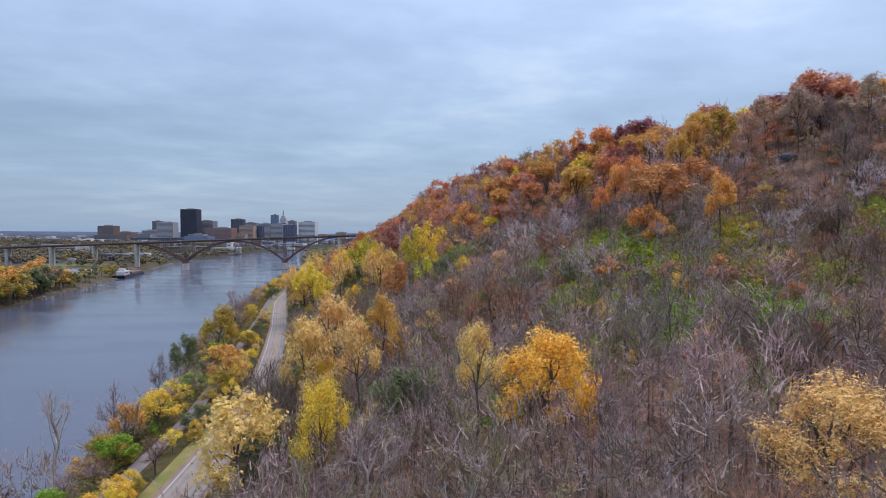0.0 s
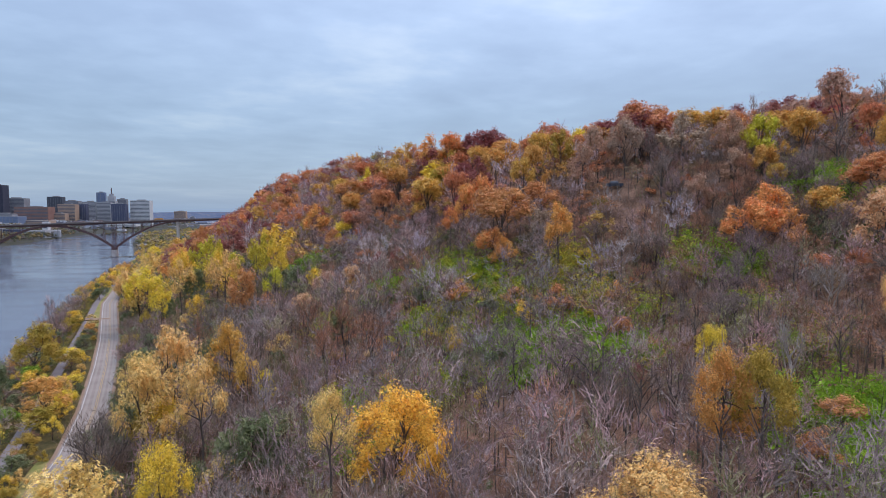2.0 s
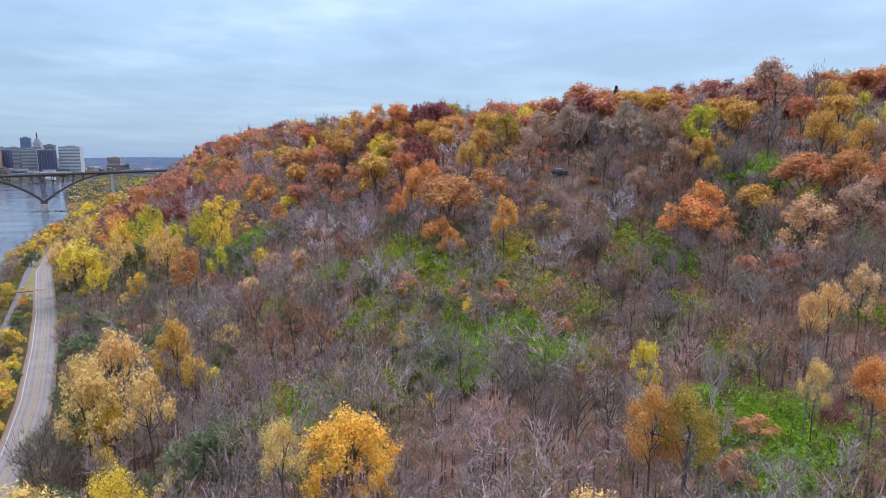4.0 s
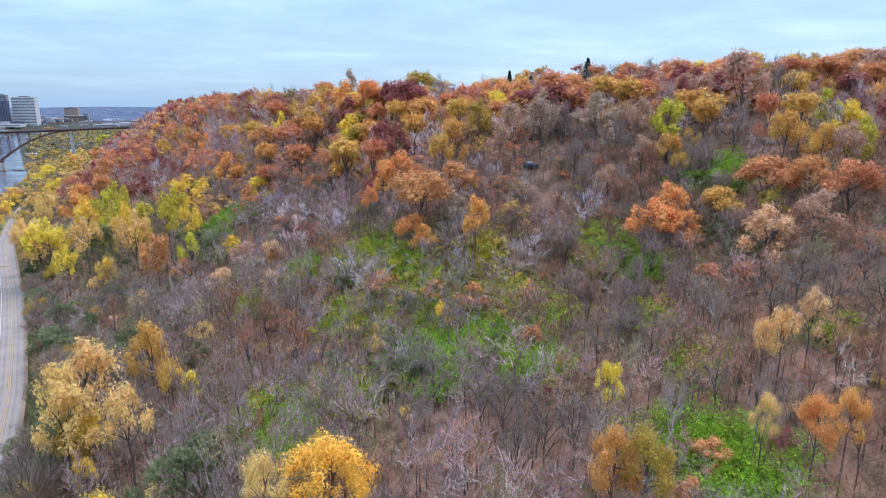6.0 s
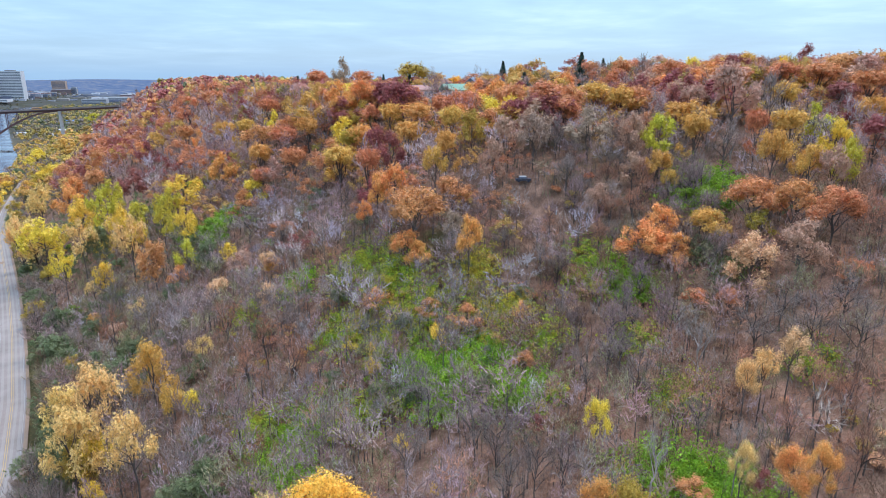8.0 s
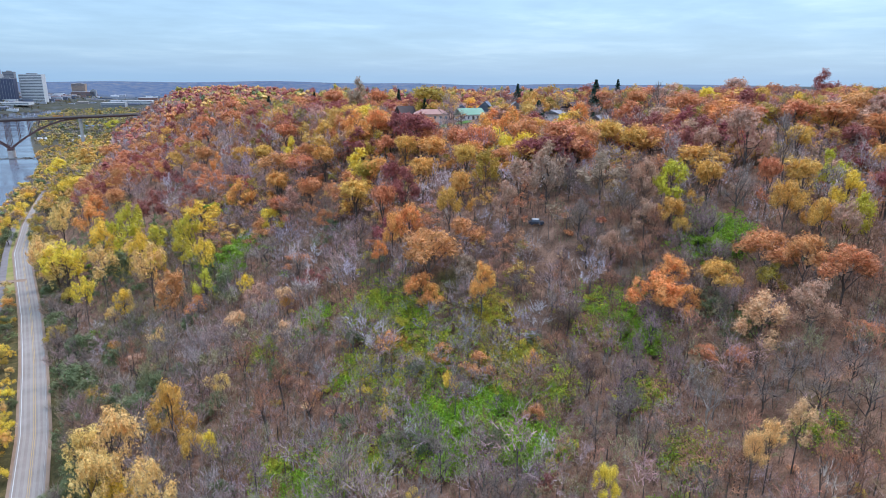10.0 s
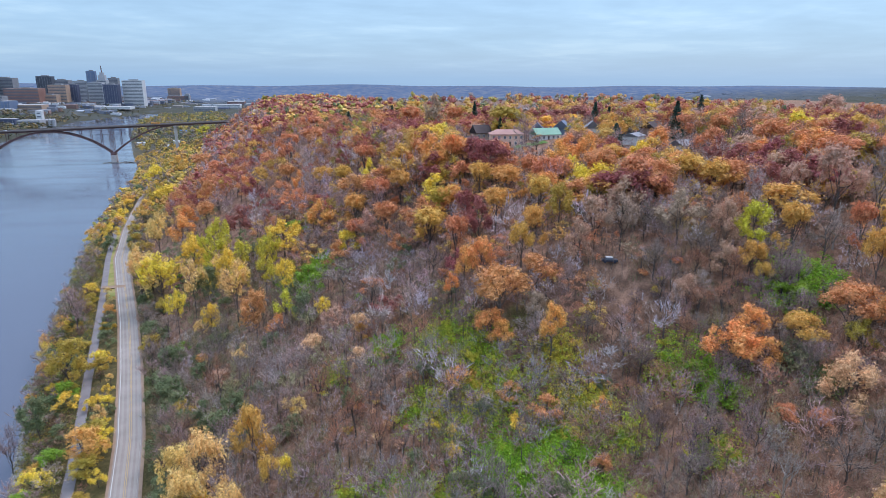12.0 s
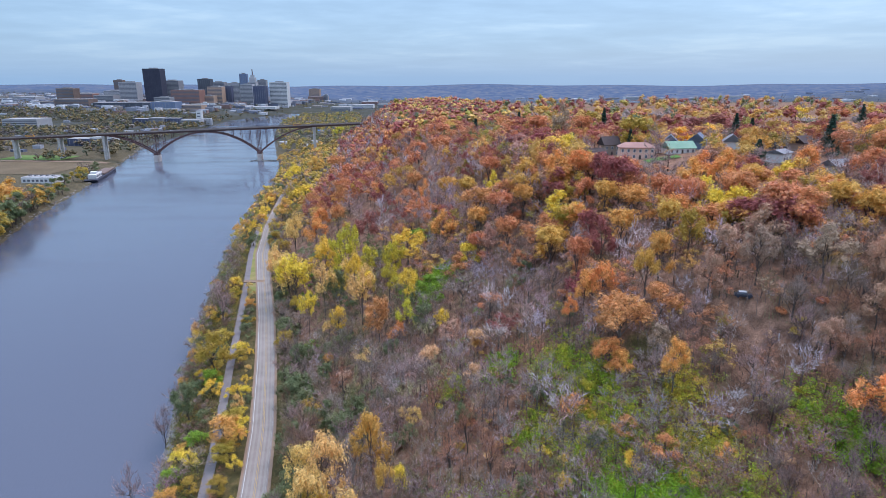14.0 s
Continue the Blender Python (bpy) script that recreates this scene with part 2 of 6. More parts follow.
# built-up plain and fields past the bridge
# rough grass and earth on the flat far bank
across = nodes.new("ShaderNodeMapRange")
across.inputs["From Min"].default_value, across.inputs["From Max"].default_value = -240, -290
links.new(xyz.outputs[0], across.inputs[0])
rough_grass = node_ramp(nodes, links, n2, [(0.3, (0.05, 0.046, 0.026)), (0.5, (0.095, 0.078, 0.046)), (0.7, (0.17, 0.13, 0.08))])
col = node_mix(nodes, links, across.outputs[0], col, rough_grass)
past = nodes.new("ShaderNodeMapRange")
past.inputs["From Min"].default_value, past.inputs["From Max"].default_value = 1050, 1300
links.new(xyz.outputs[1], past.inputs[0])
blocks = node_noise(nodes, links, 0.011, 6, 0.7)
plain = node_ramp(nodes, links, blocks, [(0.36, (0.035, 0.04, 0.026)), (0.47, (0.055, 0.052, 0.035)), (0.57, (0.055, 0.06, 0.052)), (0.70, (0.10, 0.10, 0.10))])
col = node_mix(nodes, links, past.outputs[0], col, plain)
# distance haze painted into the ground colour: blue takes over from 2900 m
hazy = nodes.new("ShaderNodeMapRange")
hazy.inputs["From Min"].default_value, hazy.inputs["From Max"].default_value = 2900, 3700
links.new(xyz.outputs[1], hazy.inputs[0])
ridge_haze = node_ramp(nodes, links, node_noise(nodes, links, 0.02, 5, 0.7), [(0.32, (0.04, 0.07, 0.125)), (0.5, (0.068, 0.10, 0.155)), (0.66, (0.155, 0.15, 0.155))])
col = node_mix(nodes, links, hazy.outputs[0], col, ridge_haze)
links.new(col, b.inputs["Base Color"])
node_bump(nodes, links, n3, 0.8, 0.4, b)

# river water: fine ripples, dark below, the sky in its surface
WATER, nodes, links, b = material("river_water", 0.12, 0.5)
b.inputs["Base Color"].default_value = (0.085, 0.095, 0.125, 1)
b.inputs["IOR"].default_value = 1.33
w1 = node_noise(nodes, links, 0.9, 4, 0.6, stretch=(1.0, 0.45, 1))
w2 = node_noise(nodes, links, 0.018, 3, 0.5, stretch=(0.5, 1.5, 1))
links.new(node_ramp(nodes, links, w2, [(0.4, 0.07), (0.62, 0.20)]), b.inputs["Roughness"])
node_bump(nodes, links, w1, 0.16, 0.35, b)

ASPHALT = surface("road_asphalt", (0.225, 0.192, 0.165), (0.285, 0.245, 0.215), 0.5, 0.9, 0.2, 0.25)
PATHMAT = surface("path_asphalt", (0.17, 0.15, 0.15), (0.22, 0.20, 0.195), 0.6, 0.92, 0.2, 0.25)
WHEEL_TRACK = surface("road_wheel_track", (0.265, 0.235, 0.21), (0.305, 0.27, 0.24), 0.5, 0.85, 0.2, 0.2)
SHOULDER = surface("gravel_shoulder", (0.30, 0.21, 0.15), (0.24, 0.165, 0.115), 0.7, 0.95, 0.1, 0.6)
VERGE = surface("grass_verge", (0.17, 0.20, 0.055), (0.30, 0.24, 0.10), 0.5, 0.95, 0.1, 0.7)
PAINT_WHITE = surface("line_white", (0.55, 0.55, 0.53), (0.40, 0.40, 0.38), 2.0, 0.7)
PAINT_WORN = surface("line_white_worn", (0.36, 0.35, 0.33), (0.27, 0.25, 0.23), 1.0, 0.8)
PAINT_YELLOW = surface("line_yellow", (0.48, 0.32, 0.12), (0.38, 0.27, 0.13), 2.0, 0.7)
STONE = surface("bank_stone", (0.25, 0.225, 0.205), (0.34, 0.31, 0.28), 1.0, 0.9, 0.2, 0.5)
CONCRETE = surface("concrete", (0.42, 0.40, 0.38), (0.52, 0.50, 0.47), 0.3, 0.85, 0.25, 0.3, 3.0)
STEEL = surface("bridge_steel", (0.115, 0.055, 0.055), (0.15, 0.075, 0.07), 0.3, 0.6, 0.4, 0.1)
DECKMAT = surface("bridge_deck", (0.115, 0.09, 0.085), (0.145, 0.115, 0.105), 0.2, 0.85, 0.25, 0.1)
RAILMAT = surface("bridge_railing", (0.21, 0.175, 0.165), (0.26, 0.22, 0.205), 0.3, 0.7, 0.3, 0.1)
PIER_WHITE = surface("pier_pale_concrete", (0.62, 0.58, 0.55), (0.50, 0.42, 0.38), 0.4, 0.85, 0.2, 0.2)


# ---- helpers for building ----
def mesh_object(name, verts, faces, mat, parent=None, label=""):
    me = bpy.data.meshes.new(name)
    me.from_pydata([tuple(p) for p in verts], [], [tuple(q) for q in faces])
    me.materials.append(mat)
    me.update()
    ob = new(name, me)
    if parent is not None:
        ob.parent = parent
    if label:
        ob["label"] = label
    return ob


def array_mesh(name, verts, size, mat, colours=None):
    """A mesh of loose polygons with `size` corners each, from an (n*size, 3) array."""
    verts = np.asarray(verts, dtype=np.float32).reshape(-1, 3)
    count = len(verts)
    me = bpy.data.meshes.new(name)
    me.vertices.add(count)
    me.vertices.foreach_set("co", verts.ravel())
    me.loops.add(count)
    me.loops.foreach_set("vertex_index", np.arange(count, dtype=np.int32))
    me.polygons.add(count // size)
    me.polygons.foreach_set("loop_start", np.arange(0, count, size, dtype=np.int32))
    me.polygons.foreach_set("loop_total", np.full(count // size, size, dtype=np.int32))
    me.materials.append(mat)
    if colours is not None:
        a = me.color_attributes.new("leaf_colour", "FLOAT_COLOR", "POINT")
        rgba = np.ones((count, 4), dtype=np.float32)
        rgba[:, :3] = colours
        a.data.foreach_set("color", rgba.ravel())
    me.update(calc_edges=True)
    me.validate()
    return me


def box_faces(bm, x0, y0, z0, x1, y1, z1):
    vs = [bm.verts.new(p) for p in ((x0, y0, z0), (x1, y0, z0), (x1, y1, z0), (x0, y1, z0), (x0, y0, z1), (x1, y0, z1), (x1, y1, z1), (x0, y1, z1))]
    for q in ((0, 3, 2, 1), (4, 5, 6, 7), (0, 1, 5, 4), (1, 2, 6, 5), (2, 3, 7, 6), (3, 0, 4, 7)):
        bm.faces.new([vs[i] for i in q])
    return vs


def part(name, bm, mat, parent=None, label=""):
    me = bpy.data.meshes.new(name)
    bm.to_mesh(me)
    bm.free()
    me.materials.append(mat)
    ob = new(name, me)
    if parent is not None:
        ob.parent = parent
    if label:
        ob["label"] = label
    return ob


def boxes(name, mat, parent, *bounds, label="", bevel=0.0):
    bm = bmesh.new()
    for q in bounds:
        box_faces(bm, *q)
    if bevel:
        bmesh.ops.bevel(bm, geom=list(bm.edges), offset=bevel, segments=1, affect="EDGES")
    return part(name, bm, mat, parent, label)


# ---- plan of the ground ----
def curve(ys, xs):
    return lambda y: np.interp(y, ys, xs)


road_x = curve([-400, 0, 103, 128, 154, 190, 243, 295, 349, 410, 494, 522, 620, 800, 1000, 1300], [-40, -46, -50, -53, -56, -63.6, -77.4, -92, -108.5, -127, -145, -150, -166, -192, -226, -290])
path_x = curve([-400, 0, 105, 150, 181, 234, 269, 313, 352, 413, 488, 560], [-52, -56, -63.5, -70, -77, -90.5, -99, -110, -120, -136, -153, -163])
shore_x = curve([-600, 0, 135, 172, 236, 296, 379, 478, 624, 788, 919, 1100, 1421, 1596, 1915, 2205, 2420], [-85, -80, -86, -93, -113, -129, -150, -170, -198, -218, -248, -300, -389, -432, -499, -514, -514])
far_shore_x = curve([-600, 0, 300, 479, 573, 691, 894, 1180, 1488, 1923, 2147, 2276, 2420], [-260, -275, -312, -359, -393, -424, -485, -580, -619, -675, -640, -600, -560])
slope_z = curve([0, 4.5, 9, 16, 42, 60, 80, 96, 120, 132, 165, 205, 400], [9.5, 9.6, 11.2, 15, 29, 39, 50, 62, 76, 79.5, 82, 83, 83])
stretch_k = curve([-200, 50, 80, 115, 150, 172, 230, 300, 500], [1.7, 1.6, 1.52, 1.40, 1.08, 1.0, 1.0, 0.89, 0.86])


def smooth(a, b, v):
    t = np.clip((v - a) / (b - a), 0, 1)
    return t * t * (3 - 2 * t)


def uphill(x, y):
    """Distance up the bluff from the road's edge, scaled so that the crest lies at about 130."""
    return (x - road_x(y) - 5.5) * 0.96 / stretch_k(y)


def set_back(y):
    """Beyond the point the bluff stands further back from the road."""
    return np.interp(y, [400, 560, 700, 950], [0, 16, 28, 36])


def wave(x, y):
    return (np.sin(x * 0.071 + 1.3 * np.sin(y * 0.031)) + np.sin(y * 0.083 + 1.1 * np.sin(x * 0.043 + 2)) + 0.6 * np.sin(x * 0.17 + y * 0.13)) / 2.6


def ground_z(x, y):
    x, y = np.asarray(x, float), np.asarray(y, float)
    q = uphill(x, y)
    q = np.where(q > 0, np.maximum(q - set_back(y), 0.01), q)
    hill = slope_z(np.maximum(q, 0))
    hill = hill + 1.6 * wave(x, y) * smooth(15, 45, q) * (1 - 0.6 * smooth(125, 170, q))
    hill = hill + 11.5 * smooth(140, 260, q) * (1 - smooth(260, 420, y))
    hill = hill - 4.5 * np.exp(-((x - 108) ** 2 + (y - 102) ** 2) / 1150.0) + 2.0 * np.exp(-((x - 76) ** 2 + (y - 151) ** 2) / 90.0)
    fade = 1 - smooth(1120, 1500, y)
    hill = 9.5 + (hill - 9.5) * fade * (1 - smooth(900, 1500, x))
    e = (x - shore_x(y)) / np.maximum(path_x(y) - 2.0 - shore_x(y), 4.0)
    bank = np.interp(e, [-1.5, -0.4, 0, 0.4, 0.8, 1.0], [-4, -2.5, 0, 4.6, 8.2, 9.0])
    right = np.where(q > 0, hill, np.where(x > path_x(y) + 1.8, np.interp(x, [-1e4, 1e4], [9.5, 9.5]), np.minimum(bank, 9.0)))
    lw = far_shore_x(y) - x
    left = np.interp(lw, [-60, -10, 0, 5, 22, 60, 200, 500, 1200], [-4, -3, 0, 2.4, 5, 6.5, 8, 14, 30])
    left = left + 16 * smooth(1500, 2100, y) * smooth(20, 250, lw)
    mid = (shore_x(y) + far_shore_x(y)) * 0.5
    z = np.where(x > mid, right, left)
    # beyond the bend the river leaves to the east and the flats close the view
    z = np.where(y > 2330, np.maximum(np.where(x > -560, np.minimum(z, 6), z), 5 + 14 * smooth(2330, 2500, y) * (1 - smooth(-750, -450, x))), z)
    r = np.hypot(x, y)
    far = smooth(3650, 4700, r) * (78 + 7 * np.sin(x * 0.0021 + 1) + 5 * np.sin(x * 0.0057))
    far = far * (0.86 + 0.14 * smooth(-200, -2600, x))
    return np.where(r > 3000, np.maximum(z, 6) * (1 - smooth(3650, 4700, r)) + far, z)


def steps(*runs):
    out = []
    for a, b, s in runs:
        out += list(np.arange(a, b, s))
    return np.array(out + [runs[-1][1]], float)


gx = steps((-4900, -2000, 150), (-2000, -700, 50), (-700, -260, 14), (-260, -30, 4.5), (-30, 260, 6), (260, 700, 25), (700, 2000, 80), (2000, 4900, 150))
gy = steps((-1200, -100, 60), (-100, 30, 15), (30, 420, 6), (420, 1050, 11), (1050, 2500, 40), (2500, 4950, 100))
GX, GY = np.meshgrid(gx, gy)
GZ = ground_z(GX, GY)
nx, ny = len(gx), len(gy)
gv = np.stack([GX, GY, GZ], -1).reshape(-1, 3)
idx = np.arange(nx * ny).reshape(ny, nx)
gf = np.stack([idx[:-1, :-1], idx[:-1, 1:], idx[1:, 1:], idx[1:, :-1]], -1).reshape(-1, 4)
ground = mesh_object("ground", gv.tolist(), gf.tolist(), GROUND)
ground.data.polygons.foreach_set("use_smooth", np.ones(len(ground.data.polygons), dtype=bool))
tagged(ground, "leaf-littered wooded bluff, river banks and distant plain painted hazy blue", "ground", kind="structure")

water = mesh_object("water", [(-900, -1200, 0), (60, -1200, 0), (60, 2500, 0), (-900, 2500, 0)], [(0, 1, 2, 3)], WATER)
tagged(water, "wide grey-blue river with faint ripples reflecting the sky", "river", kind="structure")


def ribbon(name, centre, y0, y1, off0, off1, z, mat, step=4.0, dash=None):
    """A strip of paving that follows a centre line, with a little thickness."""
    verts, faces = [], []
    ys = np.arange(y0, y1 + 0.01, step)
    for i, y in enumerate(ys):
        dx = float(centre(y + 1) - centre(y - 1)) / 2
        l = math.hypot(dx, 1)
        nx_, ny_ = 1 / l, -dx / l
        c = float(centre(y))
        for o, h in ((off0, -0.25), (off0, 0), (off1, 0), (off1, -0.25)):
            verts.append((c + nx_ * o, y + ny_ * o, z + h))
        if i and (dash is None or i % dash[1] < dash[0]):
            a, bb = 4 * i - 4, 4 * i
            faces += [(a + k, a + k + 1, bb + k + 1, bb + k) for k in range(3)]
    return mesh_object(name, verts, faces, mat)


tagged(ribbon("road", road_x, -60, 900, -4.1, 3.5, 9.96, ASPHALT), "pale grey two-lane asphalt road along the river", "road", kind="structure")
tagged(ribbon("gravel_shoulder", road_x, -60, 900, 3.5, 4.4, 9.93, SHOULDER), "leaf-strewn tan gravel shoulder beside the road", "shoulder", kind="structure")
tagged(ribbon("gravel_shoulder", road_x, -60, 900, -4.9, -4.1, 9.92, SHOULDER), "leaf-strewn shoulder beside the road", "shoulder", kind="structure")
tagged(ribbon("road_marking", road_x, -60, 900, -3.65, -3.45, 9.968, PAINT_WHITE), "white edge line painted on the road", "road marking", kind="structure")
tagged(ribbon("road_marking", road_x, -60, 900, 2.95, 3.08, 9.968, PAINT_WORN), "worn white edge line painted on the road", "road marking", kind="structure")
for o in (-2.8, -1.25, 0.75, 2.1):
    tagged(ribbon("wheel_track", road_x, -60, 900, o, o + 0.7, 9.9645, WHEEL_TRACK), "paler worn wheel track on the road", "road surface", kind="structure")
for o in (-0.32, 0.14):
    tagged(ribbon("road_marking", road_x, -60, 900, o, o + 0.14, 9.968, PAINT_YELLOW), "faded yellow centre line painted on the road", "road marking", kind="structure")
tagged(ribbon("footpath", path_x, -60, 540, -1.6, 1.6, 9.55, PATHMAT), "dark asphalt riverside footpath", "path", kind="structure")


def verge_x(y):
    return (path_x(y) + road_x(y)) / 2 - 1.0


tagged(ribbon("grass_verge", verge_x, 330, 540, -2.4, 2.4, 9.53, VERGE), "grassy strip with fallen leaves between path and road", "verge", kind="structure")
tagged(ribbon("grass_verge", road_x, 40, 152, -7.4, -4.9, 9.90, VERGE), "narrow green grass verge along the road", "verge", kind="structure")
# the paved link from the path to the road
lk = bmesh.new()
box_faces(lk, -121, 349, 9.3, -109, 353.5, 9.975)
tagged(part("footpath_link", lk, SHOULDER), "short pale paved link between footpath and road", "path", kind="structure")


# ---- trees ----
def tube(verts, faces, p0, p1, r0, r1, n):
    p0, p1 = Vector(p0), Vector(p1)
    d = (p1 - p0).normalized()
    u = d.orthogonal().normalized()
    w = d.cross(u)
    k = len(verts)
    for p, r in ((p0, r0), (p1, r1)):
        for i in range(n):
            a = 2 * math.pi * i / n
            verts.append(p + u * (r * math.cos(a)) + w * (r * math.sin(a)))
    for i in range(n):
        j = (i + 1) % n
        faces.append((k + i, k + j, k + n + j, k + n + i))


def skeleton(rng, h, r, lean=0.04, fork=0.3, limbs=7, sub=3, base=0.25, low=0.0, root=0.8):
    """Trunk, limbs and boughs of a tree of height h and crown radius r: tubes as (p0, p1, r0, r1), and the bough tips."""
    segs, tips = [], []
    tz = h * (0.55 + 0.15 * rng.random())
    pts = [Vector((0, 0, -0.8))]
    if root > 0.8:
        segs.append((Vector((0, 0, -root)), pts[0], base * 1.25, base))
    for i in range(1, 5):
        pts.append(Vector((rng.gauss(0, lean) * h * i / 4, rng.gauss(0, lean) * h * i / 4, tz * i / 4)))
    rad = [base * (1 - 0.62 * i / 4) for i in range(5)]
    for i in range(4):
        segs.append((pts[i], pts[i + 1], rad[i], rad[i + 1]))
    centre = Vector((0, 0, h * (0.58 - low)))
    for k in range(limbs):
        f = fork + (1 - fork) * (k + 0.5 * rng.random()) / limbs
        s = f * 4
        i = min(int(s), 3)
        p = pts[i].lerp(pts[i + 1], s - i)
        az = k * 2.4 + rng.uniform(-0.5, 0.5)
        el = rng.uniform(-0.5, 1.2) if k < limbs - 1 else 1.45
        rr = rng.uniform(0.72, 0.98)
        end = centre + Vector((math.cos(az) * math.cos(el) * r * rr, math.sin(az) * math.cos(el) * r * rr, math.sin(el) * h * 0.39 * rr))
        m1 = p.lerp(end, 0.4) + Vector((rng.gauss(0, 0.25), rng.gauss(0, 0.25), 0.05 * h * rng.random()))
        m2 = p.lerp(end, 0.72) + Vector((rng.gauss(0, 0.3), rng.gauss(0, 0.3), 0.05 * h * rng.random()))
        r0 = base * rng.uniform(0.36, 0.56)
        segs += [(p, m1, r0, r0 * 0.7), (m1, m2, r0 * 0.7, r0 * 0.45), (m2, end, r0 * 0.45, r0 * 0.15)]
        tips.append((end, (end - m2).normalized()))
        for j in range(sub):
            q = m1.lerp(end, 0.15 + 0.7 * (j + rng.random()) / sub)
            d = (end - p).normalized() + Vector((rng.gauss(0, 0.75), rng.gauss(0, 0.75), rng.gauss(0.25, 0.5)))
            d.normalize()
            e = q + d * r * rng.uniform(0.28, 0.55)
            off = e - centre
            k2 = math.sqrt((off.x / r) ** 2 + (off.y / r) ** 2 + (off.z / (h * 0.42)) ** 2)
            if k2 > 1:
                e = centre + off / k2
            segs.append((q, e, r0 * 0.4, r0 * 0.12))
            tips.append((e, d))
    return segs, tips


def leaves(rng, tips, r, per, size, flat=0.85, droop=0.0, corners=4, mess=0.55):
    """Leaf sprays on the outside of a clump round every bough tip, and larger ones inside it."""
    nr = np.random.RandomState(rng.randrange(1 << 30))
    out = []
    for tip, d in tips:
        rc = r * rng.uniform(0.21, 0.37)
        n = int(per * (rc / (0.29 * r)) ** 1.6)
        inner = n // 4
        v = nr.normal(size=(n + inner, 3))
        v[:, 2] += 0.3
        v /= np.linalg.norm(v, axis=1)[:, None] + 1e-6
        far = np.concatenate([nr.uniform(0.62, 1.1, n), nr.uniform(0.15, 0.6, inner)])[:, None]
        big = np.concatenate([np.ones(n), np.full(inner, 1.8)])[:, None]
        p = np.array(tip) + v * rc * far * np.array([1, 1, flat])
        p[:, 2] -= (droop + 0.25) * rc * nr.random_sample(n + inner)
        out.append(np.concatenate([p, v, big], 1))
    a = np.concatenate(out)
    return sprays(nr, a[:, :3], a[:, 3:6], size * a[:, 6:], corners, mess)


def sprays(nr, p, v, size, corners=4, mess=0.55):
    n = len(p)
    nrm = v + nr.normal(scale=mess, size=(n, 3)) + np.array([0, 0, 0.35])
    t = np.cross(nrm, nr.normal(size=(n, 3)))
    t /= np.linalg.norm(t, axis=1)[:, None] + 1e-6
    s = size * nr.uniform(0.55, 1.35, (n, 1))
    bt = np.cross(nrm, t)
    bt /= np.linalg.norm(bt, axis=1)[:, None] + 1e-6
    if corners == 4:
        q = np.stack([p - t * s * 0.55, p + bt * s * 0.36 + nrm * s * 0.04, p + t * s * 0.55, p - bt * s * 0.36 + nrm * s * 0.04], 1)
    else:
        q = np.stack([p - t * s * 0.6, p + t * s * 0.5 + bt * s * 0.45, p + t * s * 0.5 - bt * s * 0.45], 1)
    return q.reshape(-1, 3)


OCT = np.array([(1, 0, 0), (0, 1, 0), (-1, 0, 0), (0, -1, 0), (0, 0, 1), (0, 0, -1)], float)
OCT_FACES = np.array([(0, 1, 4), (1, 2, 4), (2, 3, 4), (3, 0, 4), (1, 0, 5), (2, 1, 5), (3, 2, 5), (0, 3, 5)])


def cores(nr, centres, radii):
    """The dense inside of far leaf clumps: uneven eight-sided lumps under the outer leaves."""
    centres = np.asarray(centres, float).reshape(-1, 3)
    v = OCT[None] * nr.uniform(0.65, 1.25, (len(centres), 6, 1)) + nr.normal(scale=0.15, size=(len(centres), 6, 3))
    v = v * np.asarray(radii, float).reshape(-1, 1, 1) + centres[:, None]
    return v[:, OCT_FACES].reshape(-1, 3)


def twigs(rng, tips, r, per, length, width):
    """Fine bare twigs set along every bough, each a thin blade with two side shoots."""
    nr = np.random.RandomState(rng.randrange(1 << 30))
    n = per * len(tips)
    base = np.repeat(np.array([t[0] for t in tips]), per, 0)
    d = np.repeat(np.array([t[1] for t in tips]), per, 0)
    p = base - d * nr.uniform(-0.02, 0.6, (n, 1)) * r + nr.normal(scale=0.085 * r, size=(n, 3))
    w = d * 0.75 + nr.normal(scale=0.42, size=(n, 3)) + np.array([0, 0, 0.4])
    w /= np.linalg.norm(w, axis=1)[:, None] + 1e-6
    ln = length * nr.uniform(0.5, 1.4, (n, 1))
    side = np.cross(w, nr.normal(size=(n, 3)))
    side /= np.linalg.norm(side, axis=1)[:, None] + 1e-6
    wd = width * nr.uniform(0.6, 1.3, (n, 1))
    out = [np.stack([p - side * wd, p + side * wd, p + w * ln], 1)]
    for f0, f1 in ((0.2, 0.5), (0.45, 0.8)):
        p2 = p + w * ln * nr.uniform(f0, f1, (n, 1))
        w2 = w + nr.normal(scale=0.65, size=(n, 3))
        w2 /= np.linalg.norm(w2, axis=1)[:, None] + 1e-6
        out.append(np.stack([p2 - side * wd * 0.7, p2 + side * wd * 0.7, p2 + w2 * ln * 0.6], 1))
    return np.concatenate(out).reshape(-1, 3)


def wood_mesh(name, segs, sides=5, thin=3, limit=0.05):
    verts, faces = [], []
    for p0, p1, r0, r1 in segs:
        tube(verts, faces, p0, p1, r0, r1, sides if r0 > limit * 2.4 else thin)
    me = bpy.data.meshes.new(name)
    me.from_pydata([tuple(p) for p in verts], [], faces)
    me.materials.append(BARK)
    me.update()
    return me


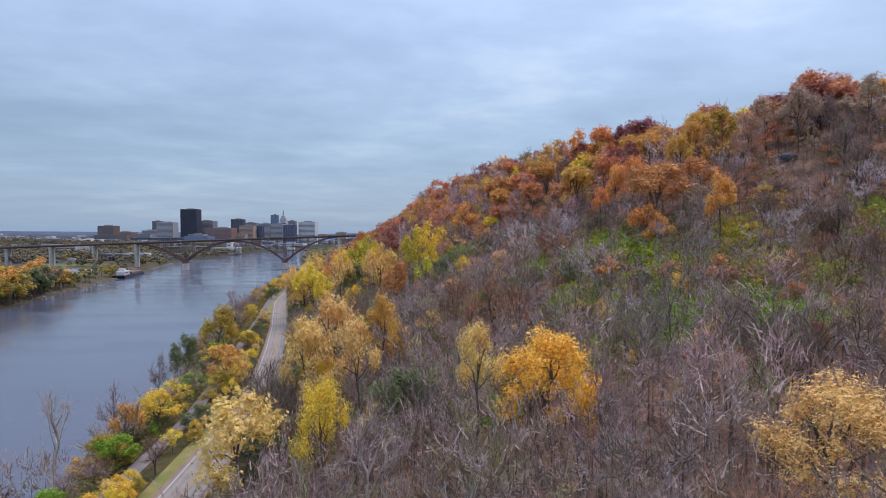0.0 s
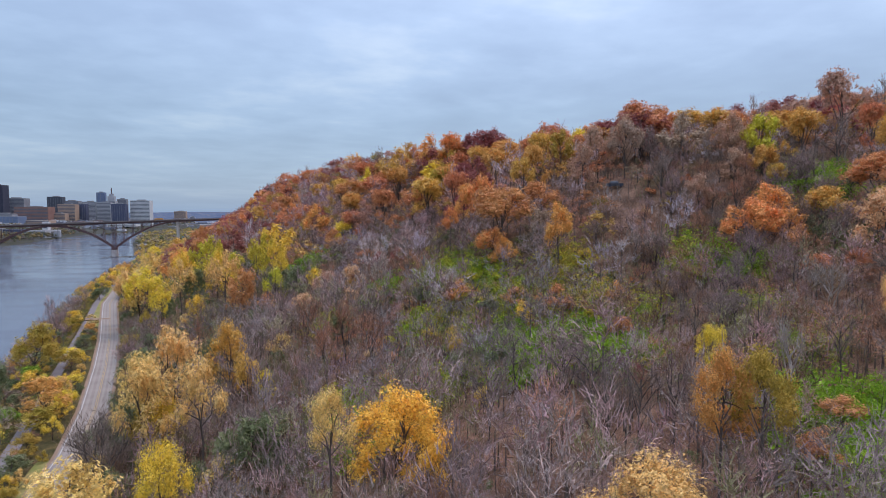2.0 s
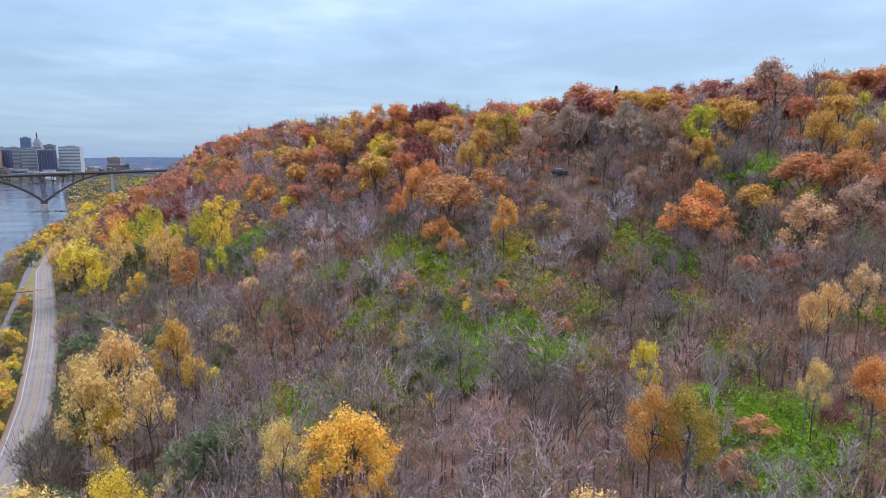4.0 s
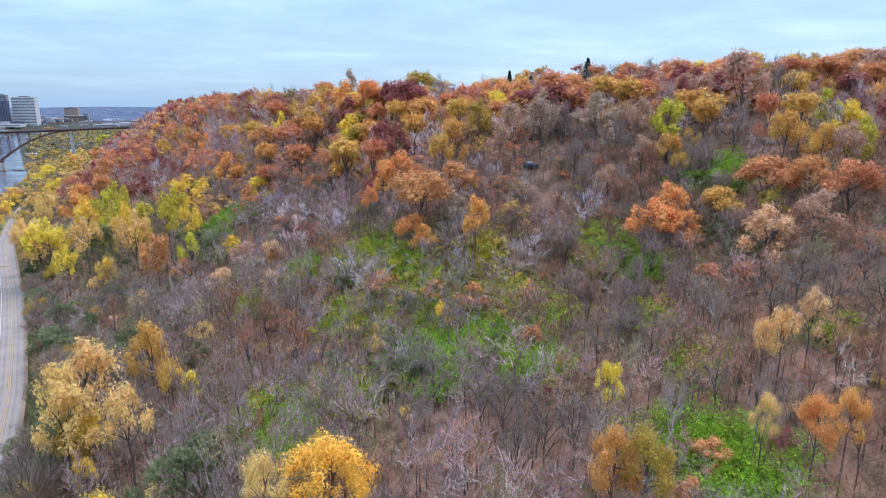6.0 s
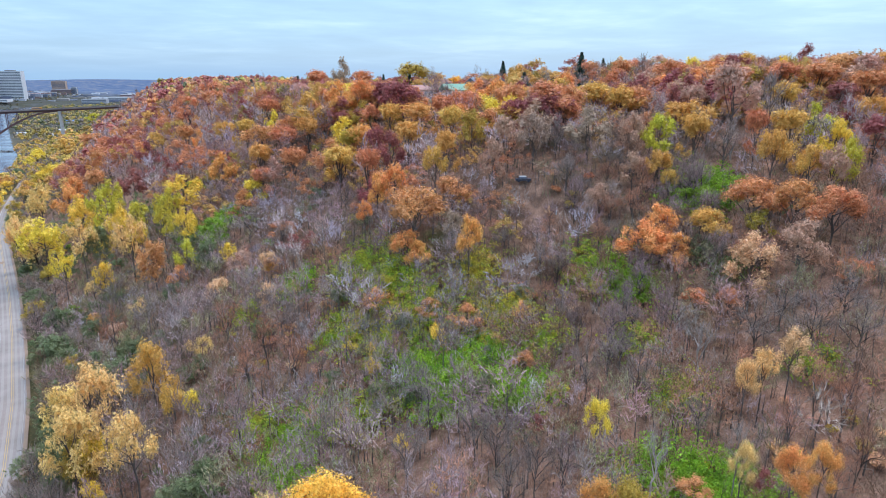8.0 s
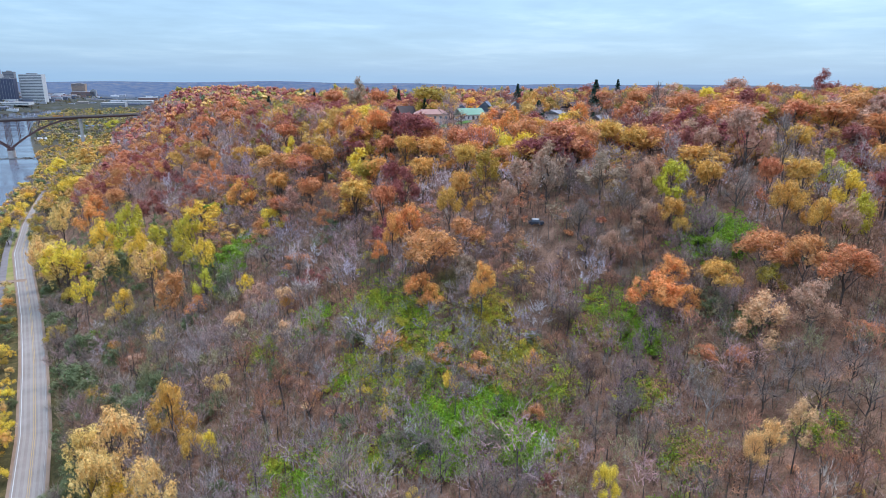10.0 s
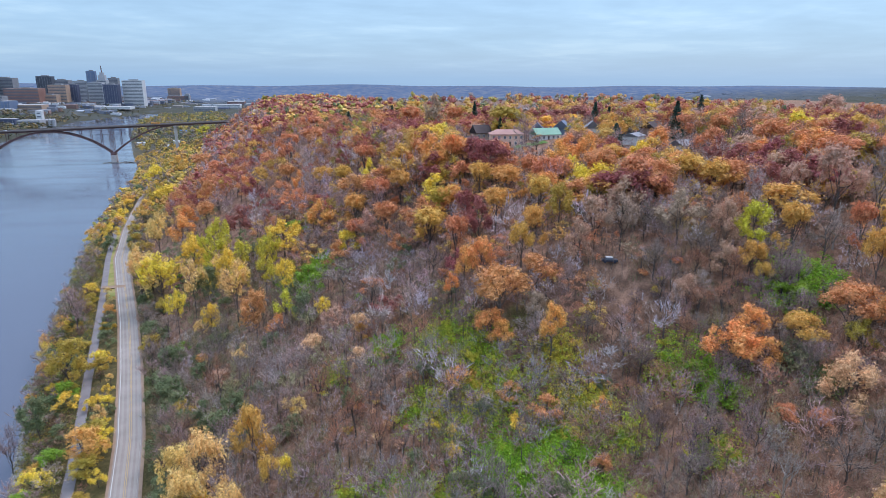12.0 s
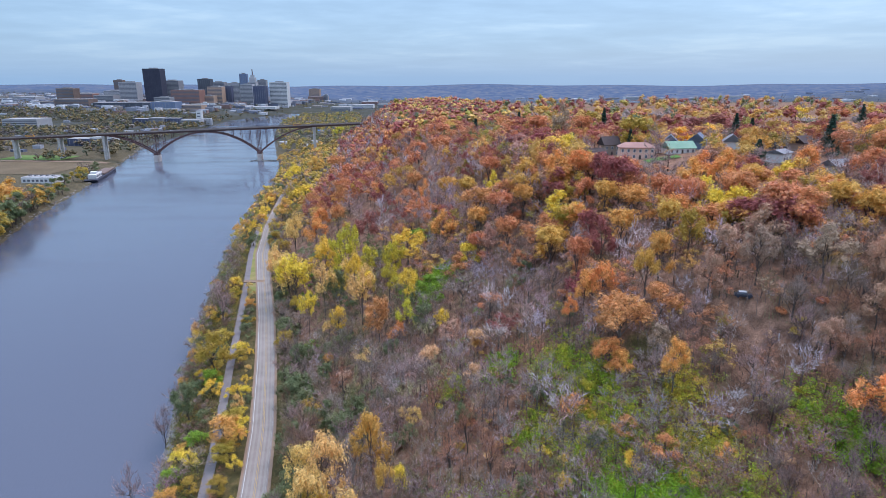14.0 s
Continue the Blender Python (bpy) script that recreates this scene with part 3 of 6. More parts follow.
H0, R0 = 12.0, 4.6
SHAPES = {
    # limbs, boughs a limb, leaves a clump, leaf size, clump flatness, low crown, droop
    "oak_tree": dict(limbs=8, sub=3, flat=0.9, low=0.03, droop=0.15),
    "maple_tree": dict(limbs=9, sub=3, flat=1.0, low=0.10, droop=0.3),
    "cottonwood_tree": dict(limbs=8, sub=2, flat=1.15, low=0.02, droop=0.1),
}
DETAIL = {"near": (190, 0.26, 3), "fine": (56, 0.48, 3), "plain": (29, 0.64, 3), "coarse": (44, 0.84, 3)}
TEMPLATES = {}


def template(kind, detail, number, root=0.8):
    """The shared meshes of a tree: wood and crown, for a tree 12 m high and 9.2 m across."""
    key = (kind, detail, number, root)
    if key in TEMPLATES:
        return TEMPLATES[key]
    rng = random.Random(sum(map(ord, kind)) * 31 + number * 7 + len(detail))
    if kind == "bare_tree":
        many = {"big": (12, 8, 11, 0.8, 0.03), "near": (10, 7, 12, 0.85, 0.02), "fine": (9, 6, 9, 1.05, 0.036), "plain": (8, 4, 8, 1.3, 0.056), "coarse": (5, 2, 7, 2.2, 0.11)}[detail]
        segs, tips = skeleton(rng, H0, R0 * 0.92, 0.035, 0.22, many[0], many[1], 0.21, root=root)
        crown = array_mesh("twigs", twigs(rng, tips, R0, many[2], many[3], many[4]), 3, TWIG["grey"])
    elif kind == "dead_tree":
        segs, tips = skeleton(rng, H0, R0 * 0.95, 0.05, 0.3, 7, 4, 0.26, root=root)
        crown = array_mesh("twigs", twigs(rng, tips, R0, 12 if detail == "near" else 6, 1.2, 0.022 if detail == "near" else 0.036), 3, TWIG["pale"])
    else:
        s = SHAPES[kind]
        per, size, corners = DETAIL[detail]
        limbs, sub = (s["limbs"], s["sub"]) if detail != "coarse" else (5, 1)
        segs, tips = skeleton(rng, H0, R0 * 0.93, 0.03, 0.3, limbs, sub, 0.23, s["low"], root)
        crown = array_mesh("crown", leaves(rng, tips, R0, per, size, s["flat"], s["droop"], corners), corners, LEAF["orange"])
    wood = wood_mesh("trunk", segs, 5 if detail == "fine" else 4)
    TEMPLATES[key] = (wood, crown)
    return TEMPLATES[key]


COLOUR_WORDS = {
    "orange": "bright orange", "russet": "rust-brown", "maroon": "dark maroon red", "gold": "golden brown", "amber": "glowing amber yellow",
    "yellow": "clear yellow", "lime": "yellow-green", "olive": "olive and bronze", "green": "still green", "dull_green": "dull grey-green",
    "tan": "pale straw yellow", "beige": "faded beige", "peach": "peach-coloured", "pink_tan": "faded pinkish tan", "grey": "grey", "silver": "silvery lavender grey", "purple": "purplish grey", "rust": "rusty brown", "brown": "dull brown", "pale": "bleached pale",
}
KIND_WORDS = {"oak_tree": "oak with lumpy crown", "maple_tree": "broadleaf tree with rounded crown", "cottonwood_tree": "tall airy cottonwood", "bare_tree": "leafless tree with fine twigs", "dead_tree": "dead tree with crooked limbs"}


def plant(kind, x, y, h, w, colour, detail="fine", number=0, where="the wooded slope", rot=0.0, sink=0.25, bark_mat=None, z=None):
    if kind == "bare_tree" and colour == "pale":
        kind, bark_mat = "dead_tree", DEAD
    k, kz = w / (2 * R0), h / H0
    # a tall tree carries a crown no deeper than suits its width on a longer bare stem
    if kz > 1.5 * k:
        kz = max(1.5 * k, h / (H0 + 9.0))
    rise = h / kz - H0
    wood, crown = template(kind, detail, number, 0.8 if rise < 0.5 else 10.0)
    e = new(kind)
    e.empty_display_size = 0.5
    e.matrix_basis = Matrix.LocRotScale((x, y, (float(ground_z(x, y)) if z is None else z) - sink), Euler((0, 0, rot)), (k, k, kz))
    t = new("trunk", wood)
    t.parent = e
    c = new("crown", crown)
    c.parent = e
    t.location = c.location = (0, 0, rise)
    c.material_slots[0].link = "OBJECT"
    c.material_slots[0].material = TWIG[colour] if colour in TWIG and kind in ("bare_tree", "dead_tree") else LEAF[colour]
    if bark_mat:
        t.material_slots[0].link = "OBJECT"
        t.material_slots[0].material = bark_mat
    tagged(e, f"{COLOUR_WORDS[colour]} {KIND_WORDS[kind]} on {where}", "tree", kind.replace("_tree", "") + " trees of the bluff")
    return e


SHRUBS = {}


def shrub(x, y, h, w, colour, number=0, rot=0.0, where="the slope"):
    key = number
    if key not in SHRUBS:
        rng = random.Random(900 + number)
        tips, segs = [], []
        for k in range(9):
            a, q = k * 2.4, rng.uniform(0.2, 0.85)
            p = Vector((math.cos(a) * q, math.sin(a) * q, rng.uniform(0.7, 1.7)))
            segs.append((Vector((p.x * 0.15, p.y * 0.15, -0.2)), p, 0.03, 0.012))
            tips.append((p, p.normalized()))
        SHRUBS[key] = (wood_mesh("stem", segs, 3, 3), array_mesh("foliage", leaves(rng, tips, 1.25, 18, 0.34, 0.9), 4, LEAF["green"]))
    stems, fol = SHRUBS[key]
    e = new("shrub")
    e.matrix_basis = Matrix.LocRotScale((x, y, float(ground_z(x, y)) - 0.1), Euler((0, 0, rot)), (w / 2.4, w / 2.4, h / 2.2))
    for nm, me in (("stem", stems), ("foliage", fol)):
        o = new(nm, me)
        o.parent = e
    o.material_slots[0].link = "OBJECT"
    o.material_slots[0].material = LEAF[colour]
    tagged(e, f"{COLOUR_WORDS[colour]} leafy understorey shrub on {where}", "shrub", "understorey shrubs")
    return e


def conifer(x, y, h, w, number=0):
    """A spruce: whorls of drooping boughs, each a flat spray of needles, round a straight stem."""
    rng = random.Random(400 + number)
    nr = np.random.RandomState(77 + number)
    e = new("spruce_tree")
    e.location = (x, y, float(ground_z(x, y)) - 0.2)
    verts, faces = [], []
    tube(verts, faces, (0, 0, -0.5), (0, 0, h * 0.97), 0.24, 0.03, 6)
    mesh_object("trunk", verts, faces, BARK, e)
    out = []
    levels = 24
    for i in range(levels):
        f = i / (levels - 1)
        z = h * (0.08 + 0.9 * f)
        rr = w * 0.5 * (1 - f) ** 0.85 * rng.uniform(0.82, 1.1) + 0.12
        for k in range(9):
            a = k * 0.7 + i * 1.1 + rng.uniform(-0.25, 0.25)
            n = 10
            t = nr.uniform(0.1, 1.0, n)
            p = np.stack([np.cos(a) * rr * t, np.sin(a) * rr * t, z - rr * 0.38 * t + nr.normal(scale=0.1, size=n)], 1) + nr.normal(scale=0.12, size=(n, 3))
            v = np.tile([math.cos(a) * 0.5, math.sin(a) * 0.5, 0.8], (n, 1))
            out.append(sprays(nr, p, v, 1.25))
    crown = new("crown", array_mesh("crown", np.concatenate(out), 4, LEAF["spruce"]))
    crown.parent = e
    return tagged(e, "tall dark green spruce beside the houses", "conifer", "spruces by the houses")


B, O, M, C = "bare_tree", "oak_tree", "maple_tree", "cottonwood_tree"
# ---- single trees that can be told apart: x, y, height, crown width ----
PLACED = []


def row(kind, colour, spots, where="the wooded slope"):
    for k, (x, y, h, w) in enumerate(spots):
        near = math.hypot(x, y)
        detail = "big" if kind == B and w > 12 and near < 200 else "near" if near < 100 and kind in (M, C, B) else ("fine" if near < 175 else "plain")
        n = (k * 3 + len(PLACED)) % 4
        plant(kind, x, y, h, w, colour, detail, n, where, rot=(k * 2.1 + x) % 6.28)
        PLACED.append((x, y, w))


row("cottonwood_tree", "tan", [(-97.4, 384.5, 27.3, 14.7), (-90.3, 315.7, 28, 13.9), (-55.9, 267.1, 27, 11.1), (-35.5, 244.4, 24.8, 12), (-30.2, 208.8, 9, 7.3), (-31, 136, 28, 12.4), (-38, 140, 25, 10.2), (-35, 129, 25, 11.3), (-21.6, 117.6, 23.5, 9.2), (77, 67, 14, 4.9), (73, 66.5, 14, 4.4), (62, 55, 14, 3.6), (0.9, 78, 22, 6.3), (-36.5, 96, 20, 16.1), (30.4, 51.9, 14, 12.3), (-82.9, 308.7, 27.7, 17.8), (-95.8, 333.8, 28, 12.7)])
row("maple_tree", "orange", [(-82.4, 379.2, 21.4, 15.3), (44.9, 170.2, 16.9, 9.3), (39.9, 169.8, 17.3, 6.4), (65.5, 50.5, 15, 5.1), (68, 48.5, 15, 4.3), (136.9, 236.3, 15, 9.8), (-84.1, 403.4, 17.8, 12.7)])
row("cottonwood_tree", "yellow", [(-62.4, 306.5, 26, 15.6), (-42.6, 272.8, 24.2, 9.6), (-78.2, 302.6, 27.5, 19.2), (-60.8, 255.1, 22.9, 8.9), (-15.3, 227.4, 21.7, 8.3), (-17.5, 273.7, 19.2, 17.5), (-12.1, 137.5, 10, 5.4), (53.1, 76, 12.5, 4.9), (27.9, 83.9, 4, 2), (-22.4, 92.3, 19, 9.5), (-31, 132, 15, 8.3), (-71.9, 138.4, 10.9, 9.8)])
row("cottonwood_tree", "lime", [(-50.6, 312.1, 23.1, 12.4), (-53.5, 301.6, 24.4, 13.7), (-23.5, 242.2, 21.8, 8.3), (-23.2, 265.9, 20.8, 11.3)])
row("maple_tree", "dull_green", [(-50.5, 270.2, 21.6, 10.1), (99.9, 109.3, 7, 7.7), (-35.4, 725.3, 15, 24), (-94.8, 202.1, 18.4, 10.6)])
row("maple_tree", "russet", [(-26.3, 223.9, 20.9, 11.6), (47, 474.7, 15, 24), (254.5, 670.7, 15, 24), (409.9, 666.3, 15, 24), (148.1, 218, 15, 13.8)])
row("maple_tree", "green", [(-6.4, 244.6, 7, 10.7), (-12.7, 296.2, 7, 11.4), (17.1, 165.9, 5, 4.7), (111.6, 123.2, 5, 9.9), (82.6, 116.2, 5, 7.9), (85.2, 110.1, 5, 5.1)])
row("bare_tree", "grey", [(5.7, 219.4, 12.4, 16.6), (-7.1, 263.5, 12.2, 13.7), (14.8, 193.5, 12.3, 8.8), (-43.5, 134.3, 16.9, 10.6), (123.5, 129.5, 12.6, 10.3), (87.9, 154.7, 12.4, 7.9), (96.6, 141.3, 12.2, 7.5), (177.1, 237.9, 15.3, 12.4), (167.6, 159, 13, 11.3), (106.9, 119.3, 7, 6.9), (36.5, 87.6, 14, 8.7), (38.8, 83.3, 13.9, 7.5), (31.7, 97.9, 14.2, 7.3), (24.3, 87.5, 14.9, 7.5), (36.3, 73.4, 14.2, 7.7), (42.1, 75.5, 13.8, 7.1), (65.6, 82.6, 12.4, 7), (59.5, 89.3, 12.6, 6.2), (74.6, 99.3, 11.8, 5.8), (54.8, 125.6, 7, 7.9), (65.7, 67.3, 12.5, 5.2), (88.5, 80.1, 11.4, 9.2), (94.1, 73.5, 11.3, 8.8), (98.3, 67.8, 11.2, 8.5), (102.2, 74.4, 11, 8), (95.4, 81, 11.1, 8.3), (-37.7, 114, 24, 12.8), (84.4, 230.3, 13, 14.8), (146, 138, 20, 10.6)])
row("bare_tree", "purple", [(-0.9, 259.4, 11.9, 19.2), (27, 190.9, 11.5, 12), (35, 194, 11, 10.4), (16.1, 130.5, 9, 7.7), (-2.2, 120.9, 16.1, 7), (-19.8, 341.5, 11.1, 14.4), (-62.5, 393.8, 13.1, 19.3), (92.5, 259.1, 13, 17.1), (45.8, 73.2, 13.5, 7), (137.7, 213, 13, 11.6), (-18.7, 414.5, 12, 24), (-27.8, 440, 22.1, 23.9), (-96.5, 161.8, 17, 9.2), (-99.5, 192.2, 17.6, 9.1), (-111.6, 288.6, 22.5, 16.2)])
row("oak_tree", "maroon", [(17.4, 186.9, 8, 8.6), (22.4, 182.7, 7, 5.8), (49.4, 191.7, 16.4, 9.8), (-39.7, 369.3, 18.3, 12.2), (-42.8, 326.2, 19.5, 14.9), (46.5, 370.7, 15, 17.8), (52.1, 308.7, 15, 13.7), (148.2, 181.2, 15, 13.6), (133.8, 180.3, 15, 14.2), (140.1, 200.5, 15, 10.4), (127.3, 156.2, 15, 9.3), (314.7, 275.7, 23.8, 15.9), (48.1, 86.6, 5, 3), (-45.7, 504.8, 16.2, 24)])
row("oak_tree", "pink_tan", [(1.6, 197.2, 10, 8.2), (-35.7, 199.4, 8, 8.7), (75.2, 159.1, 15.9, 8.7), (68, 153.4, 16.3, 7.3), (87.3, 130.8, 11, 7.1), (103, 140.9, 15.5, 7.8), (98.9, 134, 11, 7), (281.8, 309.4, 21.2, 20.3), (133.7, 155.4, 15, 10.2), (128, 101.4, 16, 7.8), (106.1, 88, 14, 9.5), (138, 143.6, 23, 13.7)])
row("oak_tree", "peach", [(-5.7, 189.5, 10, 8.9), (9.8, 182.7, 10, 7), (7.9, 167.7, 8, 6.2), (97.7, 91.8, 14, 10), (83, 67.5, 14.5, 4.9)])
row("oak_tree", "gold", [(10, 182.5, 6, 5.7), (64.9, 211, 15.6, 15.4), (58.5, 225.8, 15.7, 12.5), (56.5, 195.3, 16.1, 13.2), (36, 208.3, 16.9, 16.7), (32.1, 253.8, 16.2, 12.4), (13.1, 257.9, 17.3, 13.5), (1.3, 303.1, 16.7, 13.4), (9.6, 291.6, 16.5, 12), (1.3, 357.8, 15.9, 12.1), (-69.7, 524.8, 17.7, 14.5), (68.3, 186, 15.7, 10.7), (60.4, 169.1, 16.2, 9), (55.7, 165.4, 16.4, 7.6), (116.5, 132.6, 15.5, 9.7), (104.7, 131.5, 11, 7.3), (105.8, 128, 8, 5), (190.9, 194.5, 15.4, 9.5), (156.7, 143.5, 15, 11.6), (165.9, 122.6, 15, 12.2), (136.3, 121.5, 15.3, 11.5), (126.6, 116.7, 15.8, 8.3), (127.2, 106.5, 15.9, 6.5), (102.5, 110.1, 11, 10.1), (103, 676.6, 15, 24), (-67.4, 570.9, 16.9, 20.8)])
row("bare_tree", "rust", [(-3.4, 159.2, 14.9, 10.2), (5.4, 143.7, 14.7, 9.5), (10.8, 132.8, 14.7, 10.2), (1, 137.2, 15.4, 9.1), (-35.7, 192.8, 16.4, 10), (82.9, 57.4, 11.9, 6.6), (82.4, 61.7, 11.9, 6), (76.9, 50, 12.2, 6.8), (73.8, 58.5, 12.3, 4.9), (69.7, 47.7, 12.5, 5.7)])
row("cottonwood_tree", "gold", [(-46.1, 221.2, 7, 4.6), (-16.1, 132.3, 17.6, 6.1), (-156, 741.5, 27, 24), (-74.7, 130.2, 12, 7.7), (-70.9, 176, 13.7, 12.4)])
row("maple_tree", "gold", [(-21.1, 149.5, 22, 10.7), (126.1, 217.1, 15, 13.5), (120.7, 192.3, 15, 8.8), (41.5, 57.5, 19.5, 6.8), (137.5, 277.9, 15, 11.5), (115.7, 615.5, 15, 24), (72.9, 625.1, 15, 24), (192.3, 614.4, 15, 24), (258.5, 629.2, 15, 24), (303.8, 607.5, 15, 24), (469.4, 703, 15, 24)])
row("bare_tree", "pale", [(-26.3, 149.1, 16.4, 13.4), (128, 131.6, 12.8, 9), (52.7, 61.4, 18, 5.6), (77.9, 81.8, 13, 8.5), (63, 57, 16, 3.8), (-13, 76, 17, 12.1), (34, 53, 13, 6.3), (-75.6, 107.8, 22.8, 8.6)])
row("oak_tree", "russet", [(46.1, 153.5, 17.5, 17.9), (41.5, 189.4, 16.8, 10.5), (23.8, 234, 17.2, 12.5), (23.5, 258.4, 16.5, 15.9), (-18.1, 351.4, 17, 13.2), (20.7, 301.1, 15.8, 14.3), (-2.8, 386.9, 15.7, 19.4), (-27.3, 507.1, 15.5, 24), (-111.8, 823.9, 17.4, 24), (-86, 544.9, 18.7, 22), (-67, 374.2, 20.2, 15.2), (59.5, 414.4, 20.8, 19.9), (87.8, 409.4, 20.5, 18.3), (162.6, 233.6, 15, 12), (161.6, 168.6, 15, 17.2), (182.7, 154.9, 15, 15.5), (188.2, 141.5, 15, 15.6), (129.6, 125.7, 15.4, 8), (113.1, 107.9, 14, 13.5), (117.3, 100.4, 14, 10.5), (118.8, 92, 14, 11.7), (53.5, 102.2, 6, 5), (88.4, 95.7, 6, 6.4), (92.4, 90.9, 6, 5.6), (76.8, 220.1, 15.1, 12.1), (-73.1, 533.5, 17.9, 24), (-74.7, 450.1, 19.2, 20.8), (-3.9, 449.2, 15, 24), (-112.2, 646, 24, 33.1)])
row("oak_tree", "orange", [(34.9, 164.8, 14.9, 4.7), (42.4, 149, 11, 9.7), (44.6, 146.2, 9, 7.3), (54, 134.9, 18, 7.4), (-11.4, 326, 17.1, 7.7), (101.6, 244.3, 15, 11.2), (109.5, 243.7, 15, 8.9), (88, 112.9, 14, 12.2), (93.4, 115.4, 14, 9.8), (93.9, 109.5, 10, 7.6), (93.8, 236.4, 15, 11.9), (102.3, 231.3, 15, 10.5)])
row("oak_tree", "beige", [(54.1, 147, 10, 6.5), (75.6, 411.8, 28, 13.8), (80.1, 153.4, 15.8, 9.2), (94.9, 149.6, 15.4, 12.4)])
row("oak_tree", "yellow", [(43.6, 234.3, 16.1, 15.3), (21.6, 282.7, 16.1, 7.9)])
row("bare_tree", "green", [(13.9, 436.8, 13, 22.9), (35.7, 452.2, 13, 23.3)])
row("oak_tree", "olive", [(61.9, 290, 15, 14.4), (111.5, 103.7, 9, 7.6)])
row("maple_tree", "yellow", [(121, 218.9, 15, 10.5), (92.1, 193.1, 15, 11.4), (97.6, 187.6, 15, 10.3), (90.3, 214.8, 15, 9.3), (197.6, 231.7, 15.5, 12.4), (195.2, 181.4, 15, 8.3), (142.4, 113.4, 15.4, 7.2), (84, 192.9, 15.1, 10.3), (359.7, 650.5, 15, 24), (-134.9, 583.6, 22.2, 24), (-179.5, 725.1, 24, 24)])
row("maple_tree", "olive", [(70.5, 175, 15.7, 8.8), (44.5, 55, 19.5, 7.1), (-35, 131, 18, 7.4), (130.7, 572, 15, 24), (-95.7, 232.7, 21.2, 14.6)])
row("oak_tree", "lime", [(108.7, 137.8, 15.5, 9.3), (-200.6, 1172.5, 19.1, 24)])
row("maple_tree", "lime", [(153.3, 128.1, 15, 7.7), (134, 103.2, 15.8, 7.1)])
row("maple_tree", "maroon", [(67.2, 56.4, 6, 3.7), (190, 487.3, 15, 24), (212, 492.9, 15, 24), (237.9, 500.9, 15, 22.4), (174.1, 498, 15, 17.8), (250.7, 458.4, 15, 20.5), (255.4, 437.9, 15, 23.6), (55.3, 359.9, 15, 22.7), (32.3, 511, 15, 24), (203, 472.3, 20, 25.6)])
row("bare_tree", "brown", [(90.3, 61.8, 11.6, 7)])
row("maple_tree", "amber", [(10.4, 82.8, 18.5, 13.5)])
row("cottonwood_tree", "amber", [(13.5, 79, 11.5, 6.9)])


# dull trees crowding the road's edge
rng = random.Random(71)
for k in range(92):
    ty = 108 + k * 3.6 + rng.uniform(-2, 2)
    tx = float(road_x(ty)) + rng.choice((8, 9.5, 11, 13.5, 16)) + rng.uniform(-0.8, 0.8)
    kind, colour = rng.choice(((B, "grey"), (B, "grey"), (B, "green"), (B, "purple"), (M, "dull_green"), (M, "dull_green"), (C, "olive"), (B, "brown")))
    row(kind, colour, [(tx, ty, rng.uniform(10, 15) if ty < 240 else rng.uniform(9, 12), rng.uniform(8, 11))], "the road's edge")
for k in range(44):
    ty = 428 + k * 6 + rng.uniform(-2, 2)
    tx = float(road_x(ty)) + rng.choice((-8.0, 7.2, 8.5)) + rng.uniform(-0.8, 0.8)
    kind, colour = rng.choice(((C, "yellow"), (C, "gold"), (C, "olive"), (M, "olive"), (B, "grey"), (M, "dull_green")))
    row(kind, colour, [(tx, ty, rng.uniform(10, 14), rng.uniform(10, 14))], "the road's edge")
# bleached and rusty bare trees on the open part of the upper slope
for k in range(95):
    tx, ty = rng.uniform(64, 116), rng.uniform(92, 160)
    if min(math.hypot(tx - ox, ty - oy) for ox, oy in ((75.7, 150), (80, 139), (74, 147), (72, 142))) < 4.0:
        continue
    row(B, rng.choice(("grey", "grey", "purple", "purple", "rust", "brown")), [(tx, ty, rng.uniform(7, 12), rng.uniform(5.5, 8.5))], "the upper slope")
row(B, "brown", [(-41, 158, 18, 15), (-45, 171, 18, 14), (-38, 146, 14, 12)], "the road's edge")
row(B, "purple", [(-43, 164, 17, 13), (-48, 181, 16, 13)], "the road's edge")
row(M, "dull_green", [(-50, 192, 14, 10), (-54, 206, 14, 10)], "the road's edge")
for k in range(88):
    ty = 96 + k * 2.9 + rng.uniform(-2, 2)
    side = rng.choice((-6.5, -5.2, -8.5, -11, 4.6))
    if side > 0 and float(road_x(ty) - path_x(ty)) < 12.5:
        side = -5.2
    kind, colour = rng.choice(((M, "dull_green"), (M, "olive"), (B, "brown"), (C, "gold"), (M, "dull_green"), (B, "purple"), (C, "yellow"), (M, "olive"), (B, "grey"), (B, "brown"), (M, "green")))
    s_ = rng.uniform(0.75, 1.3)
    row(kind, colour, [(float(path_x(ty)) + side + rng.uniform(-0.5, 0.5), ty, 6.5 * s_, 7 * s_)], "the path's edge")
# large yard trees behind the houses
row(M, "olive", [(100, 336, 21, 22), (108, 341, 18, 16)], "the bluff top")
row(M, "yellow", [(60, 338, 14, 20), (70, 352, 13, 14), (176, 420, 15, 22)], "the bluff top")
row(M, "amber", [(131, 356, 14, 16), (150, 352, 14, 16), (205, 300, 13, 16)], "the bluff top")
row(M, "maroon", [(150, 412, 14.6, 16.7), (205, 405, 13.8, 16.7), (150, 392, 13.8, 16.7), (165, 402, 13.8, 18.2), (186, 395, 12.9, 18.2), (200, 362, 12.9, 16.7), (222, 376, 12.9, 18.2), (40, 372, 12.9, 15.2), (30, 356, 12.0, 13.7)], "the bluff top")
random.seed(5)
pl = np.array(PLACED) if PLACED else np.zeros((0, 3))


